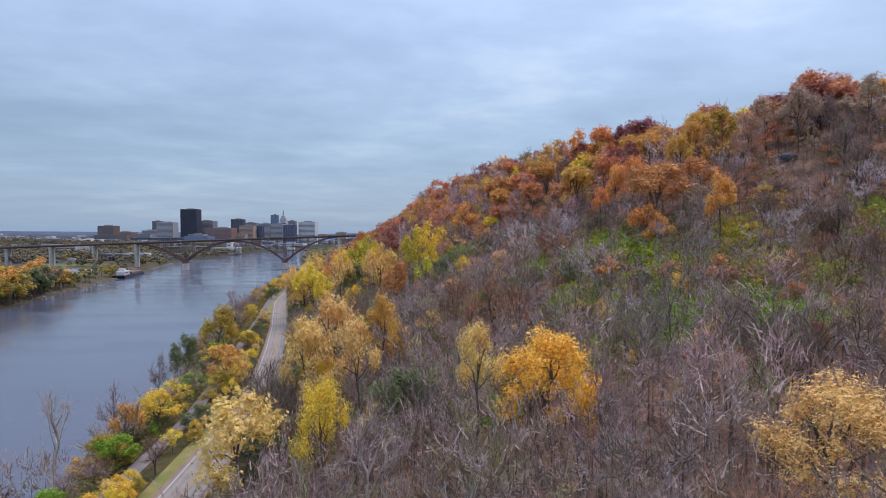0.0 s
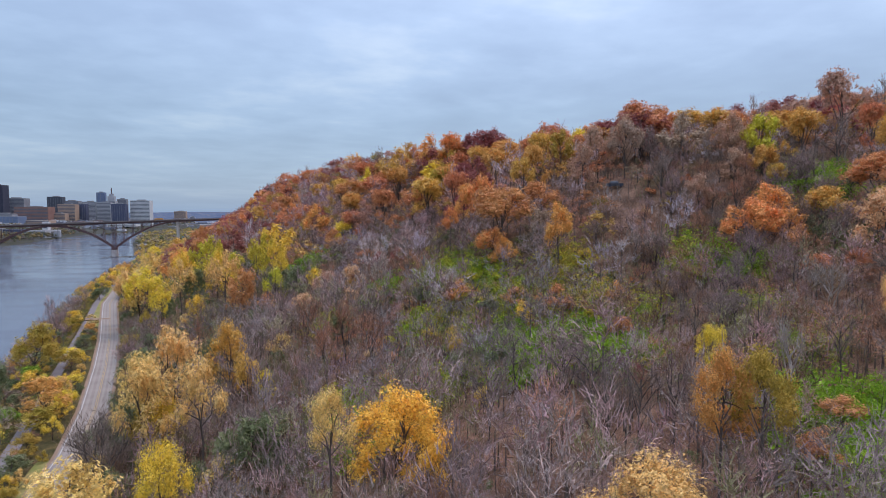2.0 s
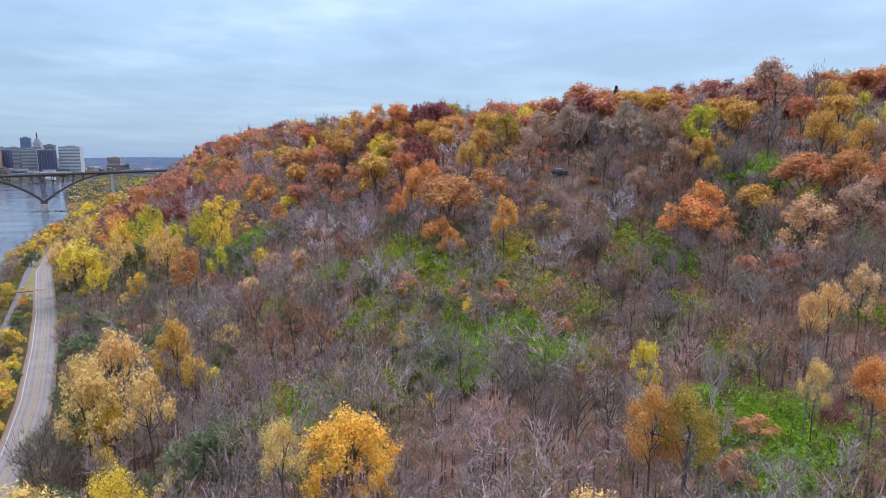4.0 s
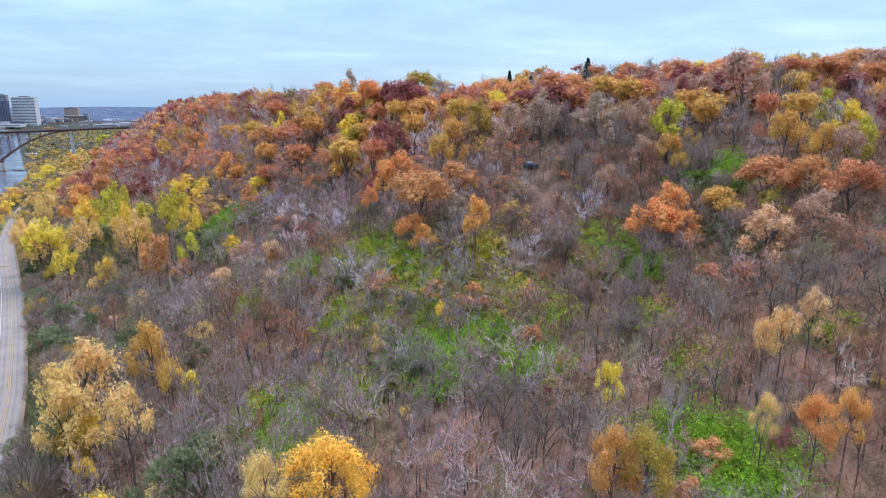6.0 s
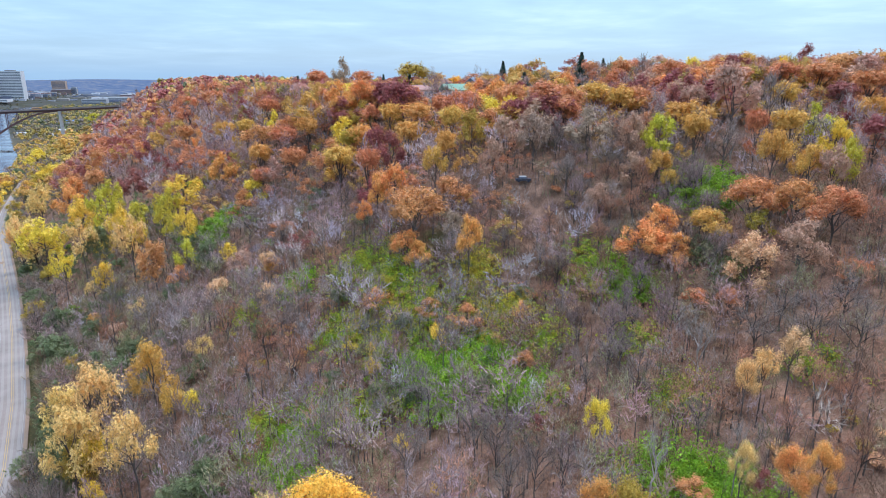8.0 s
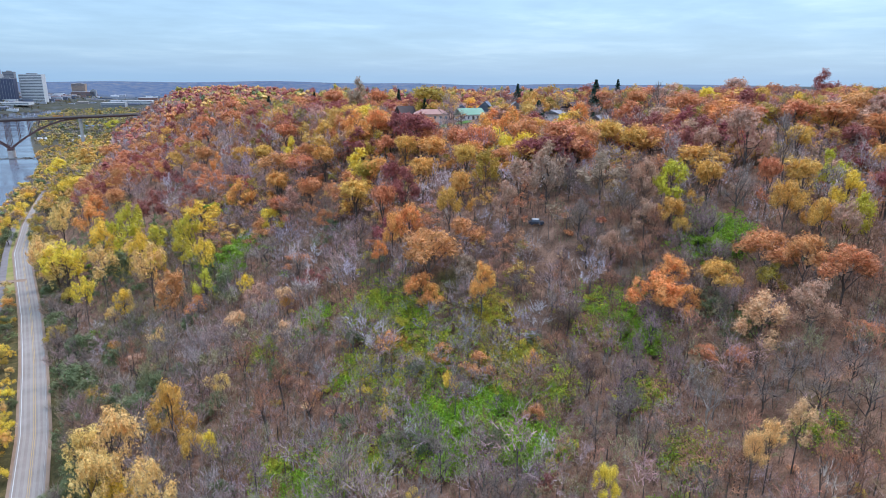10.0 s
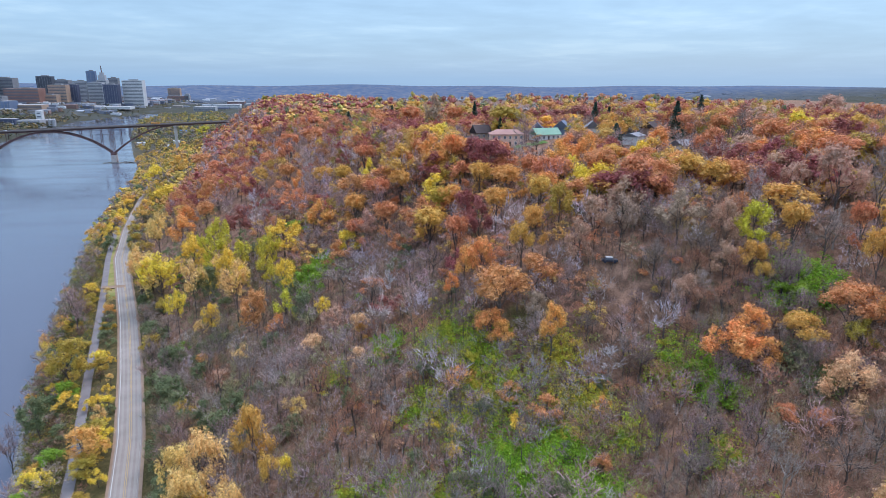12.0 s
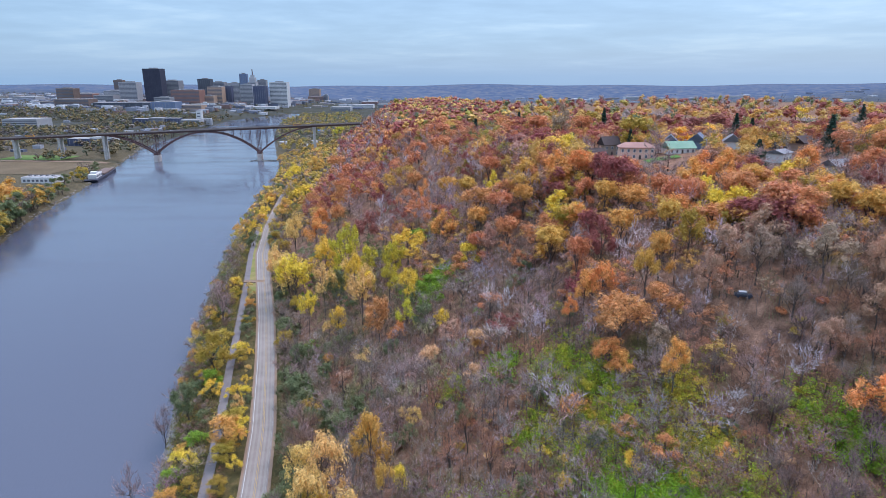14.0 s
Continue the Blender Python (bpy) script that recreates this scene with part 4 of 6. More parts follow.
def pick(rng, mix):
    total = sum(m[-1] for m in mix)
    v = rng.random() * total
    for m in mix:
        v -= m[-1]
        if v <= 0:
            return m
    return mix[-1]


B, O, M, C = "bare_tree", "oak_tree", "maple_tree", "cottonwood_tree"
# what grows where: kind, colour, height, crown width, share
LOWER = [(B, "grey", 12, 9, 44), (B, "purple", 12, 9, 22), (B, "rust", 10, 7.5, 6), (B, "brown", 11, 8, 6), (B, "green", 10, 8, 20), (C, "tan", 8, 5.5, 2), (M, "dull_green", 7, 6, 7), (C, "yellow", 7, 4.5, 1)]
ROADSIDE = [(B, "grey", 14, 9, 40), (B, "purple", 13, 9, 14), (B, "green", 11, 8, 24), (B, "brown", 12, 8, 6), (C, "tan", 13, 8, 2), (C, "yellow", 9, 5, 2), (M, "dull_green", 11, 8, 26), (M, "green", 6, 6, 5)]
GROVE = [(C, "yellow", 13, 8, 12), (C, "lime", 12, 8, 6), (C, "tan", 12, 8, 6), (M, "green", 9, 7, 8), (M, "dull_green", 10, 7, 24), (B, "grey", 11, 8, 22), (B, "green", 10, 7, 20), (M, "orange", 10, 7, 2)]
MIDDLE = [(B, "grey", 10, 8.5, 18), (B, "silver", 10.5, 9, 26), (B, "purple", 10, 8.5, 20), (B, "green", 9, 7, 18), (B, "rust", 9, 7, 10), (B, "brown", 9, 7, 8), (M, "green", 4, 4.5, 7), (O, "orange", 7, 6, 3), (M, "lime", 4, 4, 6), (M, "dull_green", 6, 6, 4), (O, "russet", 7, 7, 5)]
DARK = [(B, "rust", 9, 7, 20), (B, "brown", 9, 7.5, 44), (B, "purple", 9, 7, 10), (B, "green", 8, 7, 18), (B, "grey", 9, 7, 8), (O, "russet", 5, 5, 5), (M, "dull_green", 5, 5, 4)]
UPPER = [(O, "russet", 16.5, 12.5, 34), (O, "orange", 15.5, 12, 13), (O, "gold", 16.5, 12.5, 22), (O, "olive", 16, 12, 6), (B, "purple", 15, 11, 10), (B, "silver", 15, 11.5, 12), (O, "maroon", 15, 11, 7), (O, "pink_tan", 15, 11, 8), (O, "beige", 15, 11, 3), (M, "yellow", 12, 9, 4), (M, "lime", 11, 8, 2)]
FADED = [(O, "pink_tan", 12, 9, 22), (O, "beige", 12, 9, 10), (B, "grey", 12, 9, 8), (B, "silver", 12, 9, 18), (B, "purple", 12, 9, 16), (O, "gold", 11, 8, 10), (O, "russet", 11, 8, 12), (B, "rust", 10, 8, 8)]
POINT = [(O, "russet", 16, 12, 22), (O, "maroon", 16, 12, 17), (B, "purple", 16, 11, 34), (B, "silver", 15, 10, 16), (O, "gold", 15, 12, 6), (O, "orange", 15, 10, 6), (M, "olive", 14, 10, 5)]
PLATEAU = [(O, "maroon", 13, 12, 15), (O, "russet", 13, 12, 26), (O, "gold", 13, 12, 17), (M, "olive", 12.5, 11, 9), (B, "grey", 12.5, 11, 14), (B, "purple", 12.5, 11, 14), (M, "orange", 12, 10, 5), (O, "pink_tan", 13, 11, 6)]
PLATEAU_FAR = [(M, "gold", 14, 15, 14), (M, "russet", 13, 15, 12), (M, "olive", 14, 14, 14), (M, "dull_green", 13, 11, 12), (O, "maroon", 14, 14, 28), (O, "russet", 14, 13, 16), (B, "grey", 14, 12, 8), (M, "orange", 13, 14, 6)]
CLEARING = [(B, "rust", 8, 6.5, 20), (O, "pink_tan", 8, 7, 10), (B, "silver", 9, 7, 36), (B, "green", 6, 6, 10), (B, "purple", 10, 7.5, 30), (O, "russet", 3, 3.5, 8), (M, "lime", 3, 3, 2)]
BANK = [(B, "grey", 12, 10, 20), (M, "green", 6, 7, 7), (M, "lime", 6, 6, 3), (M, "olive", 7, 7, 12), (B, "purple", 10, 9, 24), (B, "brown", 10, 9, 30), (C, "gold", 8, 7, 6), (M, "dull_green", 8, 8, 24), (C, "yellow", 7, 6, 4), (O, "russet", 7, 7, 2)]
STRIP = [(C, "yellow", 5, 4.5, 30), (C, "tan", 5.5, 4.5, 20), (M, "olive", 3.5, 3.5, 16), (B, "rust", 3.5, 4, 14), (M, "dull_green", 4, 4, 12), (B, "grey", 4, 4, 8)]
FLATS_BANK = [(C, "yellow", 9, 8, 14), (C, "gold", 9, 8, 26), (C, "olive", 9, 8, 20), (M, "dull_green", 8, 7, 16), (B, "grey", 9, 8, 26)]
FLATS = [(C, "yellow", 13, 12, 14), (C, "gold", 13, 12, 28), (C, "olive", 12, 12, 22), (M, "dull_green", 11, 11, 14), (B, "grey", 11, 11, 24)]


def zone(x, y):
    q = float(uphill(x, y))
    if q < 3:
        return (BANK if y < 430 else FLATS_BANK) if x < float(path_x(y)) else STRIP
    if y > 430 and q < 14 + 1.15 * float(set_back(y)):
        return FLATS
    if q < 30:
        return GROVE if 232 < y < 360 else ROADSIDE
    if q < 62 and x < 52:
        return GROVE if 205 < y < 330 else (POINT if y > 400 else LOWER)
    if x > 52 and y < 112 + 0.6 * max(0.0, min(x - 62, 40)) and q < 118:
        return DARK
    if q < 92:
        return POINT if y > 275 else (UPPER if y > 235 else MIDDLE)
    if q < 132:
        if 72 < x < 108 and 92 < y < 152:
            return CLEARING
        if x > 78 and y < 172:
            return FADED
        return POINT if y > 310 else UPPER
    return PLATEAU if y < 360 else PLATEAU_FAR


# undergrowth still in leaf: x, y, radius, g green, l yellow-green, y yellow, d dull
GREEN_SPOTS = [(47, 110, 10.1, "g"), (39, 109, 8.1, "g"), (48, 98, 6.1, "g"), (52, 95, 5.5, "g"), (32, 158, 10.3, "l"), (39, 146, 8.3, "l"), (44, 133, 7.9, "l"), (32, 128, 7.0, "l"), (35, 117, 8.5, "g"), (22, 112, 7.0, "l"), (13, 119, 7.3, "g"), (6, 114, 8.5, "g"), (7, 103, 6.8, "g"), (35, 103, 5.6, "g"), (83, 117, 7.6, "g"), (85, 110, 5.8, "g"), (111, 124, 8.4, "g"), (117, 123, 5.7, "g"), (58, 69, 5.9, "g"), (63, 63, 6.8, "g"), (75, 97, 5.3, "l"), (58, 119, 6.8, "y"), (52, 123, 6.2, "y"), (61, 108, 5.9, "l"), (78, 122, 6.5, "l"), (-6, 247, 10.3, "g"), (-13, 301, 12.2, "l"), (16, 168, 5.9, "g"), (22, 140, 6.6, "l"), (1, 126, 6.3, "l"), (92, 70, 4.4, "l"), (101, 101, 5.1, "d"), (1, 169, 6.0, "l"), (56, 136, 7.3, "y"), (73, 80, 5.4, "l"), (59, 55, 7.3, "g"), (64, 56, 5.9, "g"), (55, 52, 6.3, "g"), (61, 68, 4.5, "g"), (-80, 317, 16.4, "d"), (-84, 290, 15.4, "d"), (31, 140, 7.3, "y"), (37, 132, 6.4, "y")]


def thin(x, y):
    """How open the tree layer is above a patch of undergrowth."""
    return any((x - gx_) ** 2 + (y - gy_) ** 2 < (0.55 * gr) ** 2 for gx_, gy_, gr, _ in GREEN_SPOTS)


# houses, lawns and openings keep free of trees: x, y, radius
OPEN_SPOTS = [(75.7, 149, 3.5), (74, 144, 2.5), (73, 140, 2)]
OPEN_SPOTS += [(88, 336, 8), (95, 307, 10), (127, 326, 7), (134, 314, 7), (112, 306, 7), (141, 261, 9), (149, 237, 8), (168, 297, 8), (86, 345, 8), (88, 318, 8)]
OPEN_SPOTS += [(160, 260, 4), (172, 259, 4), (218, 456, 6), (132, 262, 4), (80, 137, 2)]
for hx, hy, hr in ((88, 338, 5), (80, 331, 5), (95, 312, 8), (122, 341, 4), (131, 326, 5), (145, 318, 5), (116, 312, 6), (143, 268, 4), (172, 303, 4)):
    for f_ in (0.97, 0.93, 0.89, 0.85):
        OPEN_SPOTS.append((hx * f_, hy * f_, hr))



def free(x, y, w, spots):
    for ox, oy, orad in OPEN_SPOTS:
        if (x - ox) ** 2 + (y - oy) ** 2 < (orad + w * 0.3) ** 2:
            return False
    if len(spots):
        d = np.hypot(spots[:, 0] - x, spots[:, 1] - y)
        if (d < 0.42 * (spots[:, 2] + w)).any():
            return False
    return True


rng = random.Random(11)
wild = []
y = 26.0
while y < 1040:
    gap = 4.5 if y < 175 else (5.8 if y < 330 else 8.8)
    x = -260.0
    while x < 560:
        q0 = float(uphill(x, y))
        step = gap * (0.6 if q0 < 3 else (1.15 if q0 > 132 else 1.0))
        px, py = x + rng.uniform(-0.45, 0.45) * step, y + rng.uniform(-0.45, 0.45) * gap
        x += step
        az = math.degrees(math.atan2(px, py))
        if not -42 < az < 60 or math.hypot(px, py) < 34:
            continue
        q = float(uphill(px, py))
        if q < 3:
            # river bank: between the stones and the path, and the strip beside it
            sx, pxx = float(shore_x(py)), float(path_x(py))
            on_bank = sx + 1.5 < px < pxx - 3.0
            on_strip = pxx + 2.6 < px < float(road_x(py)) - 6.2 and py < 345
            if not on_bank and not (on_strip and rng.random() < 0.95):
                continue
        elif q < (1.8 if py > 330 else 3.6):
            continue
        if q > 260 and py > 430:
            continue
        kind, colour, h, w, _ = pick(rng, zone(px, py))
        if kind in (C, M) and math.hypot(px, py) < 98 and q > 3:
            kind, colour = B, "grey"
        s = rng.uniform(0.7, 1.3) if q < 125 else rng.uniform(0.8, 1.15)
        h, w = h * s * rng.uniform(0.88, 1.15), w * s * rng.uniform(0.85, 1.15)
        if q > 62 and kind != B:
            w *= 1.1
        if 104 < q < 165:
            h *= 1.12
        want = gap * (1.9 if q > 62 else 2.1) if kind == B else gap * (2.1 if q > 62 else 1.6)
        if w > want and rng.random() < 1 - (want / w) ** 1.5:
            continue
        if kind == B and thin(px, py) and rng.random() < 0.72:
            continue
        if free(px, py, w * (0.3 if kind == B else 1.0), pl):
            wild.append((math.hypot(px, py), kind, px, py, h, w, colour))
    y += gap
# a lower storey of small bare trees between the large ones
FILL = [(B, "grey", 8, 7, 26), (B, "silver", 8, 7, 16), (B, "purple", 8, 7, 22), (B, "rust", 7, 6, 8), (B, "green", 7, 6.5, 24), (B, "brown", 7, 6, 8), (M, "dull_green", 4.5, 5, 5)]
FILL_DARK = [(B, "rust", 7, 6.5, 22), (B, "brown", 7, 6.5, 26), (B, "green", 7, 6, 14), (B, "purple", 8, 7, 20), (B, "grey", 8, 7, 20)]
FILL_RUST = [(B, "rust", 7, 6, 60), (B, "purple", 7, 6, 22), (O, "russet", 4, 4, 8), (B, "grey", 7, 6, 14)]
FILL_FADED = [(B, "silver", 8, 7, 40), (B, "purple", 8, 7, 22), (B, "rust", 7, 6, 16), (O, "pink_tan", 6, 6, 10), (B, "green", 6, 6, 8), (O, "beige", 6, 6, 5)]
FILL_UP = [(O, "russet", 8, 8, 18), (O, "gold", 8, 8, 12), (O, "pink_tan", 7, 7, 12), (B, "purple", 9, 8, 22), (B, "silver", 9, 8, 26), (B, "rust", 7, 7, 6), (M, "olive", 7, 7, 5)]
fill = []
for k in range(11500):
    px, py = rng.uniform(-60, 260), rng.uniform(40, 330)
    q, near = float(uphill(px, py)), math.hypot(px, py)
    if not 9 < q < 215 or near < 42 or near > 330 or not -40 < math.degrees(math.atan2(px, py)) < 58 or rng.random() < near / 400 or (q > 95 and near > 150 and not (px < 112 and py < 155) and rng.random() < 0.25):
        continue
    z_ = zone(px, py)
    kind, colour, h, w, _ = pick(rng, FILL_RUST if -6 < px < 24 and 118 < py < 185 and rng.random() < 0.45 else FILL_FADED if z_ in (FADED, CLEARING) else FILL_DARK if z_ is DARK else (FILL_UP if z_ in (UPPER, POINT, PLATEAU) else FILL))
    s = rng.uniform(0.7, 1.35)
    if kind == B and thin(px, py) and rng.random() < 0.75:
        continue
    if z_ is CLEARING and rng.random() < 0.25:
        continue
    if free(px, py, 1.5, pl * np.array([1, 1, 0.4]) if len(pl) else pl):
        fill.append((near, kind, px, py, h * s, w * s, colour))
wild.sort()

BASE = {"beige": (0.55, 0.41, 0.30), "peach": (0.70, 0.44, 0.23), "orange": (0.60, 0.275, 0.10), "russet": (0.55, 0.24, 0.115), "maroon": (0.37, 0.115, 0.09), "gold": (0.62, 0.37, 0.105), "amber": (0.68, 0.37, 0.05), "yellow": (0.60, 0.40, 0.08), "lime": (0.33, 0.35, 0.06), "olive": (0.36, 0.28, 0.065), "green": (0.18, 0.29, 0.033), "dull_green": (0.16, 0.19, 0.085), "tan": (0.50, 0.35, 0.12), "pink_tan": (0.52, 0.30, 0.21), "green_twig": (0.28, 0.24, 0.125), "grey": (0.30, 0.226, 0.193), "silver": (0.47, 0.385, 0.385), "purple": (0.36, 0.235, 0.215), "rust": (0.46, 0.215, 0.13), "brown": (0.235, 0.135, 0.082), "pale": (0.5, 0.46, 0.42)}
LEFT_OVER = []
caps = {B: 36, O: 170, M: 90, C: 90}
for near, kind, x, y, h, w, colour in wild:
    if caps[kind] > 0 and near < 330:
        caps[kind] -= 1
        detail = ("near" if near < 78 and kind == B else "fine") if near < 125 else "plain"
        where = "the river bank" if float(uphill(x, y)) < 3 else ("the bluff top" if float(uphill(x, y)) > 130 else "the wooded slope")
        plant(kind, x, y, h, w, colour, detail, rng.randrange(4), where, rng.uniform(0, 6.28))
    else:
        LEFT_OVER.append((near, kind, x, y, h, w, colour))


def woods(name, trees, detail, label):
    bare = [t for t in trees if t[1] == "bare_tree"]
    grove(name + "_bare", bare, detail, label + ", leafless", WOODS)
    grove(name, [t for t in trees if t[1] != "bare_tree"], detail, label, WOODS_FAR if detail == "coarse" else WOODS_LEAF)


def grove(name, trees, detail, label, mat):
    """Trees past counting: one mesh of leaves and twigs, with trunks, each tree in its own colour."""
    nr = np.random.RandomState(3)
    parts, cols = [], []
    trunk = np.array([[(-1, -0.6, 0), (1, -0.6, 0), (0.2, 0, 7)], [(1, -0.6, 0), (0, 1, 0), (0.2, 0, 7)], [(0, 1, 0), (-1, -0.6, 0), (0.2, 0, 7)]], float).reshape(-1, 3) * np.array([0.2, 0.2, 1])
    cache = {}
    for near, kind, x, y, h, w, colour in trees:
        key = (kind, nr.randint(5))
        if key not in cache:
            r2 = random.Random(key[1] * 13 + len(kind))
            if kind == "bare_tree":
                n = {"plain": (7, 2, 6, 1.45, 0.075), "coarse": (5, 1, 6, 2.5, 0.17), "thin": (8, 3, 6, 0.95, 0.023), "low": (7, 2, 4, 1.45, 0.06)}[detail]
                _, tips = skeleton(r2, H0, R0 * 0.92, 0.035, 0.22, n[0], n[1], 0.19)
                cache[key] = twigs(r2, tips, R0, n[2], n[3], n[4])
            else:
                s = SHAPES[kind]
                n = {"plain": (8, 1, 14, 0.84), "coarse": (5, 1, 13, 0.74), "thin": (6, 1, 40, 0.36), "low": (6, 1, 16, 0.62)}[detail]
                _, tips = skeleton(r2, H0, R0 * 0.9, 0.03, 0.3, n[0], n[1], 0.2, s["low"])
                cache[key] = leaves(r2, tips, R0, n[2], n[3], s["flat"], s["droop"], 3, 0.25 if detail == "coarse" else 0.5)
                if detail == "coarse":
                    cache[key] = np.concatenate([cache[key], cores(np.random.RandomState(key[1]), [t[0] for t in tips], [R0 * 0.27] * len(tips))])
        body = cache[key]
        a = nr.uniform(0, 6.28)
        ca, sa = math.cos(a), math.sin(a)
        rot = np.array([[ca, sa, 0], [-sa, ca, 0], [0, 0, 1]])
        k = np.array([w / (2 * R0), w / (2 * R0), h / H0])
        at_ = np.array([x, y, float(ground_z(x, y)) - 0.25])
        c = np.array(BASE["green_twig" if kind == "bare_tree" and colour == "green" else colour]) * (nr.uniform(0.6, 1.4) if kind == "bare_tree" else nr.uniform(0.8, 1.2)) * nr.uniform(0.93, 1.07, 3)
        parts.append((body * k) @ rot + at_)
        cols.append(np.tile(c, (len(body), 1)))
        parts.append((trunk * k) @ rot + at_)
        cols.append(np.tile((0.13, 0.105, 0.09), (len(trunk), 1)))
    if not parts:
        return
    ob = new(name, array_mesh(name, np.concatenate(parts), 3, mat, np.concatenate(cols)))
    tagged(ob, label, "woods", kind="stuff")


woods("small_trees", [t for t in fill if t[0] >= 92], "low", "small trees filling the gaps in the woods")
woods("young_trees", [t for t in fill if t[0] < 92], "thin", "young trees with fine twigs on the near slope")
woods("bluff_woods", [t for t in LEFT_OVER if t[0] < 540], "plain", "dense autumn woods of russet, gold and bare trees")
woods("distant_bluff_woods", [t for t in LEFT_OVER if t[0] >= 540], "coarse", "autumn woods of the far bluff in rust and purple")


def brush(name, count, seed, area, label, tall=(0.8, 2.6), only_green=False):
    """Undergrowth: tufts of thin stems and small leaves, too many to count."""
    nr = np.random.RandomState(seed)
    parts, cols = [], []
    made = 0
    brown = [(0.26, 0.18, 0.14), (0.24, 0.14, 0.10), (0.36, 0.18, 0.12), (0.25, 0.14, 0.10), (0.21, 0.18, 0.09), (0.28, 0.20, 0.16)]
    fresh = {"g": [(0.22, 0.40, 0.03), (0.17, 0.33, 0.03), (0.27, 0.45, 0.035), (0.30, 0.44, 0.035)], "l": [(0.27, 0.42, 0.035), (0.40, 0.45, 0.04), (0.23, 0.30, 0.06), (0.46, 0.44, 0.05)], "y": [(0.60, 0.48, 0.05), (0.42, 0.43, 0.05), (0.30, 0.32, 0.06), (0.50, 0.36, 0.06)], "d": [(0.15, 0.21, 0.06), (0.19, 0.24, 0.08), (0.12, 0.17, 0.05), (0.2, 0.22, 0.1)]}
    weight = np.array([g[2] ** 2 for g in GREEN_SPOTS])
    weight = weight / weight.sum()
    while made < count:
        if only_green:
            cx, cy, rad, leafy = GREEN_SPOTS[nr.choice(len(GREEN_SPOTS), p=weight)]
            x, y = nr.normal(cx, rad * 0.5), nr.normal(cy, rad * 0.5)
        else:
            x, y = nr.uniform(*area[0]), nr.uniform(*area[1])
        q = float(uphill(x, y))
        if not 7 < q < 215 or math.hypot(x, y) > area[2] or not -40 < math.degrees(math.atan2(x, y)) < 58 or math.hypot(x, y) < 36:
            continue
        made += 1
        c = np.array(fresh[leafy][nr.randint(4)] if only_green else brown[nr.randint(6)]) * nr.uniform(0.8, 1.2)
        if not only_green and -8 < x < 24 and 115 < y < 190 and nr.random_sample() < 0.6:
            c = np.array((0.50, 0.22, 0.12)) * nr.uniform(0.8, 1.2)
        elif not only_green and (q < 40 or nr.random_sample() < 0.3):
            c = np.array([(0.22, 0.19, 0.155), (0.17, 0.175, 0.085), (0.20, 0.165, 0.13), (0.13, 0.15, 0.07)][nr.randint(4)]) * nr.uniform(0.8, 1.25)
        at_ = np.array([x, y, float(ground_z(x, y))])
        if not only_green:
            n = 12
            base = at_ + nr.normal(scale=(0.7, 0.7, 0.05), size=(n, 3))
            tip = base + nr.normal(scale=(0.7, 0.7, 0.3), size=(n, 3)) + np.array([0, 0, nr.uniform(*tall)])
            side = nr.normal(size=(n, 3)) * (0.006 + 0.00013 * math.hypot(x, y))
            parts.append(np.stack([base - side, base + side, tip], 1).reshape(-1, 3))
            cols.append(np.tile(c, (n * 3, 1)))
            continue
        n = 20
        p = at_ + nr.normal(scale=(0.6, 0.6, 0.35), size=(n, 3)) + np.array([0, 0, nr.uniform(0.5, 3.8)])
        p[:, 2] = np.maximum(p[:, 2], at_[2] + 0.1)
        parts.append(sprays(nr, p, nr.normal(size=(n, 3)), 0.47, 3))
        cols.append(np.tile(c * 1.05, (n * 3, 1)))
    verts = np.concatenate(parts)
    ob = new(name, array_mesh(name, verts, 3, WOODS_LEAF if only_green else WOODS, np.concatenate(cols)))
    tagged(ob, label, "undergrowth", kind="stuff")


brush("undergrowth", 12000, 21, ((-60, 230), (30, 290), 290), "tangled grey and rust undergrowth on leaf litter")
brush("green_undergrowth", 8500, 22, ((-60, 190), (30, 270), 270), "patches of bright green honeysuckle undergrowth", (0.8, 2.6), True)


def bank_thicket(name, count, seed, label):
    """Low weeds and brush on the river bank, between the stones and the path."""
    nr = np.random.RandomState(seed)
    parts, cols = [], []
    shades = [(0.13, 0.17, 0.05), (0.18, 0.22, 0.06), (0.26, 0.22, 0.07), (0.22, 0.15, 0.08), (0.30, 0.27, 0.06), (0.16, 0.13, 0.09), (0.42, 0.28, 0.07)]
    for k in range(count):
        y = nr.uniform(88, 470)
        x = nr.uniform(float(shore_x(y)) + 1.2, float(path_x(y)) - 2.4)
        at_ = np.array([x, y, float(ground_z(x, y))])
        n = 18
        p = at_ + nr.normal(scale=(0.75, 0.75, 0.4), size=(n, 3)) + np.array([0, 0, nr.uniform(0.4, 2.0)])
        p[:, 2] = np.maximum(p[:, 2], at_[2] + 0.1)
        parts.append(sprays(nr, p, nr.normal(size=(n, 3)), 0.5, 3))
        cols.append(np.tile(np.array(shades[nr.randint(len(shades))]) * nr.uniform(0.75, 1.2), (n * 3, 1)))
    ob = new(name, array_mesh(name, np.concatenate(parts), 3, WOODS_LEAF, np.concatenate(cols)))
    tagged(ob, label, "undergrowth", kind="stuff")


bank_thicket("bank_thicket", 3600, 24, "dense olive and brown brush on the river bank")


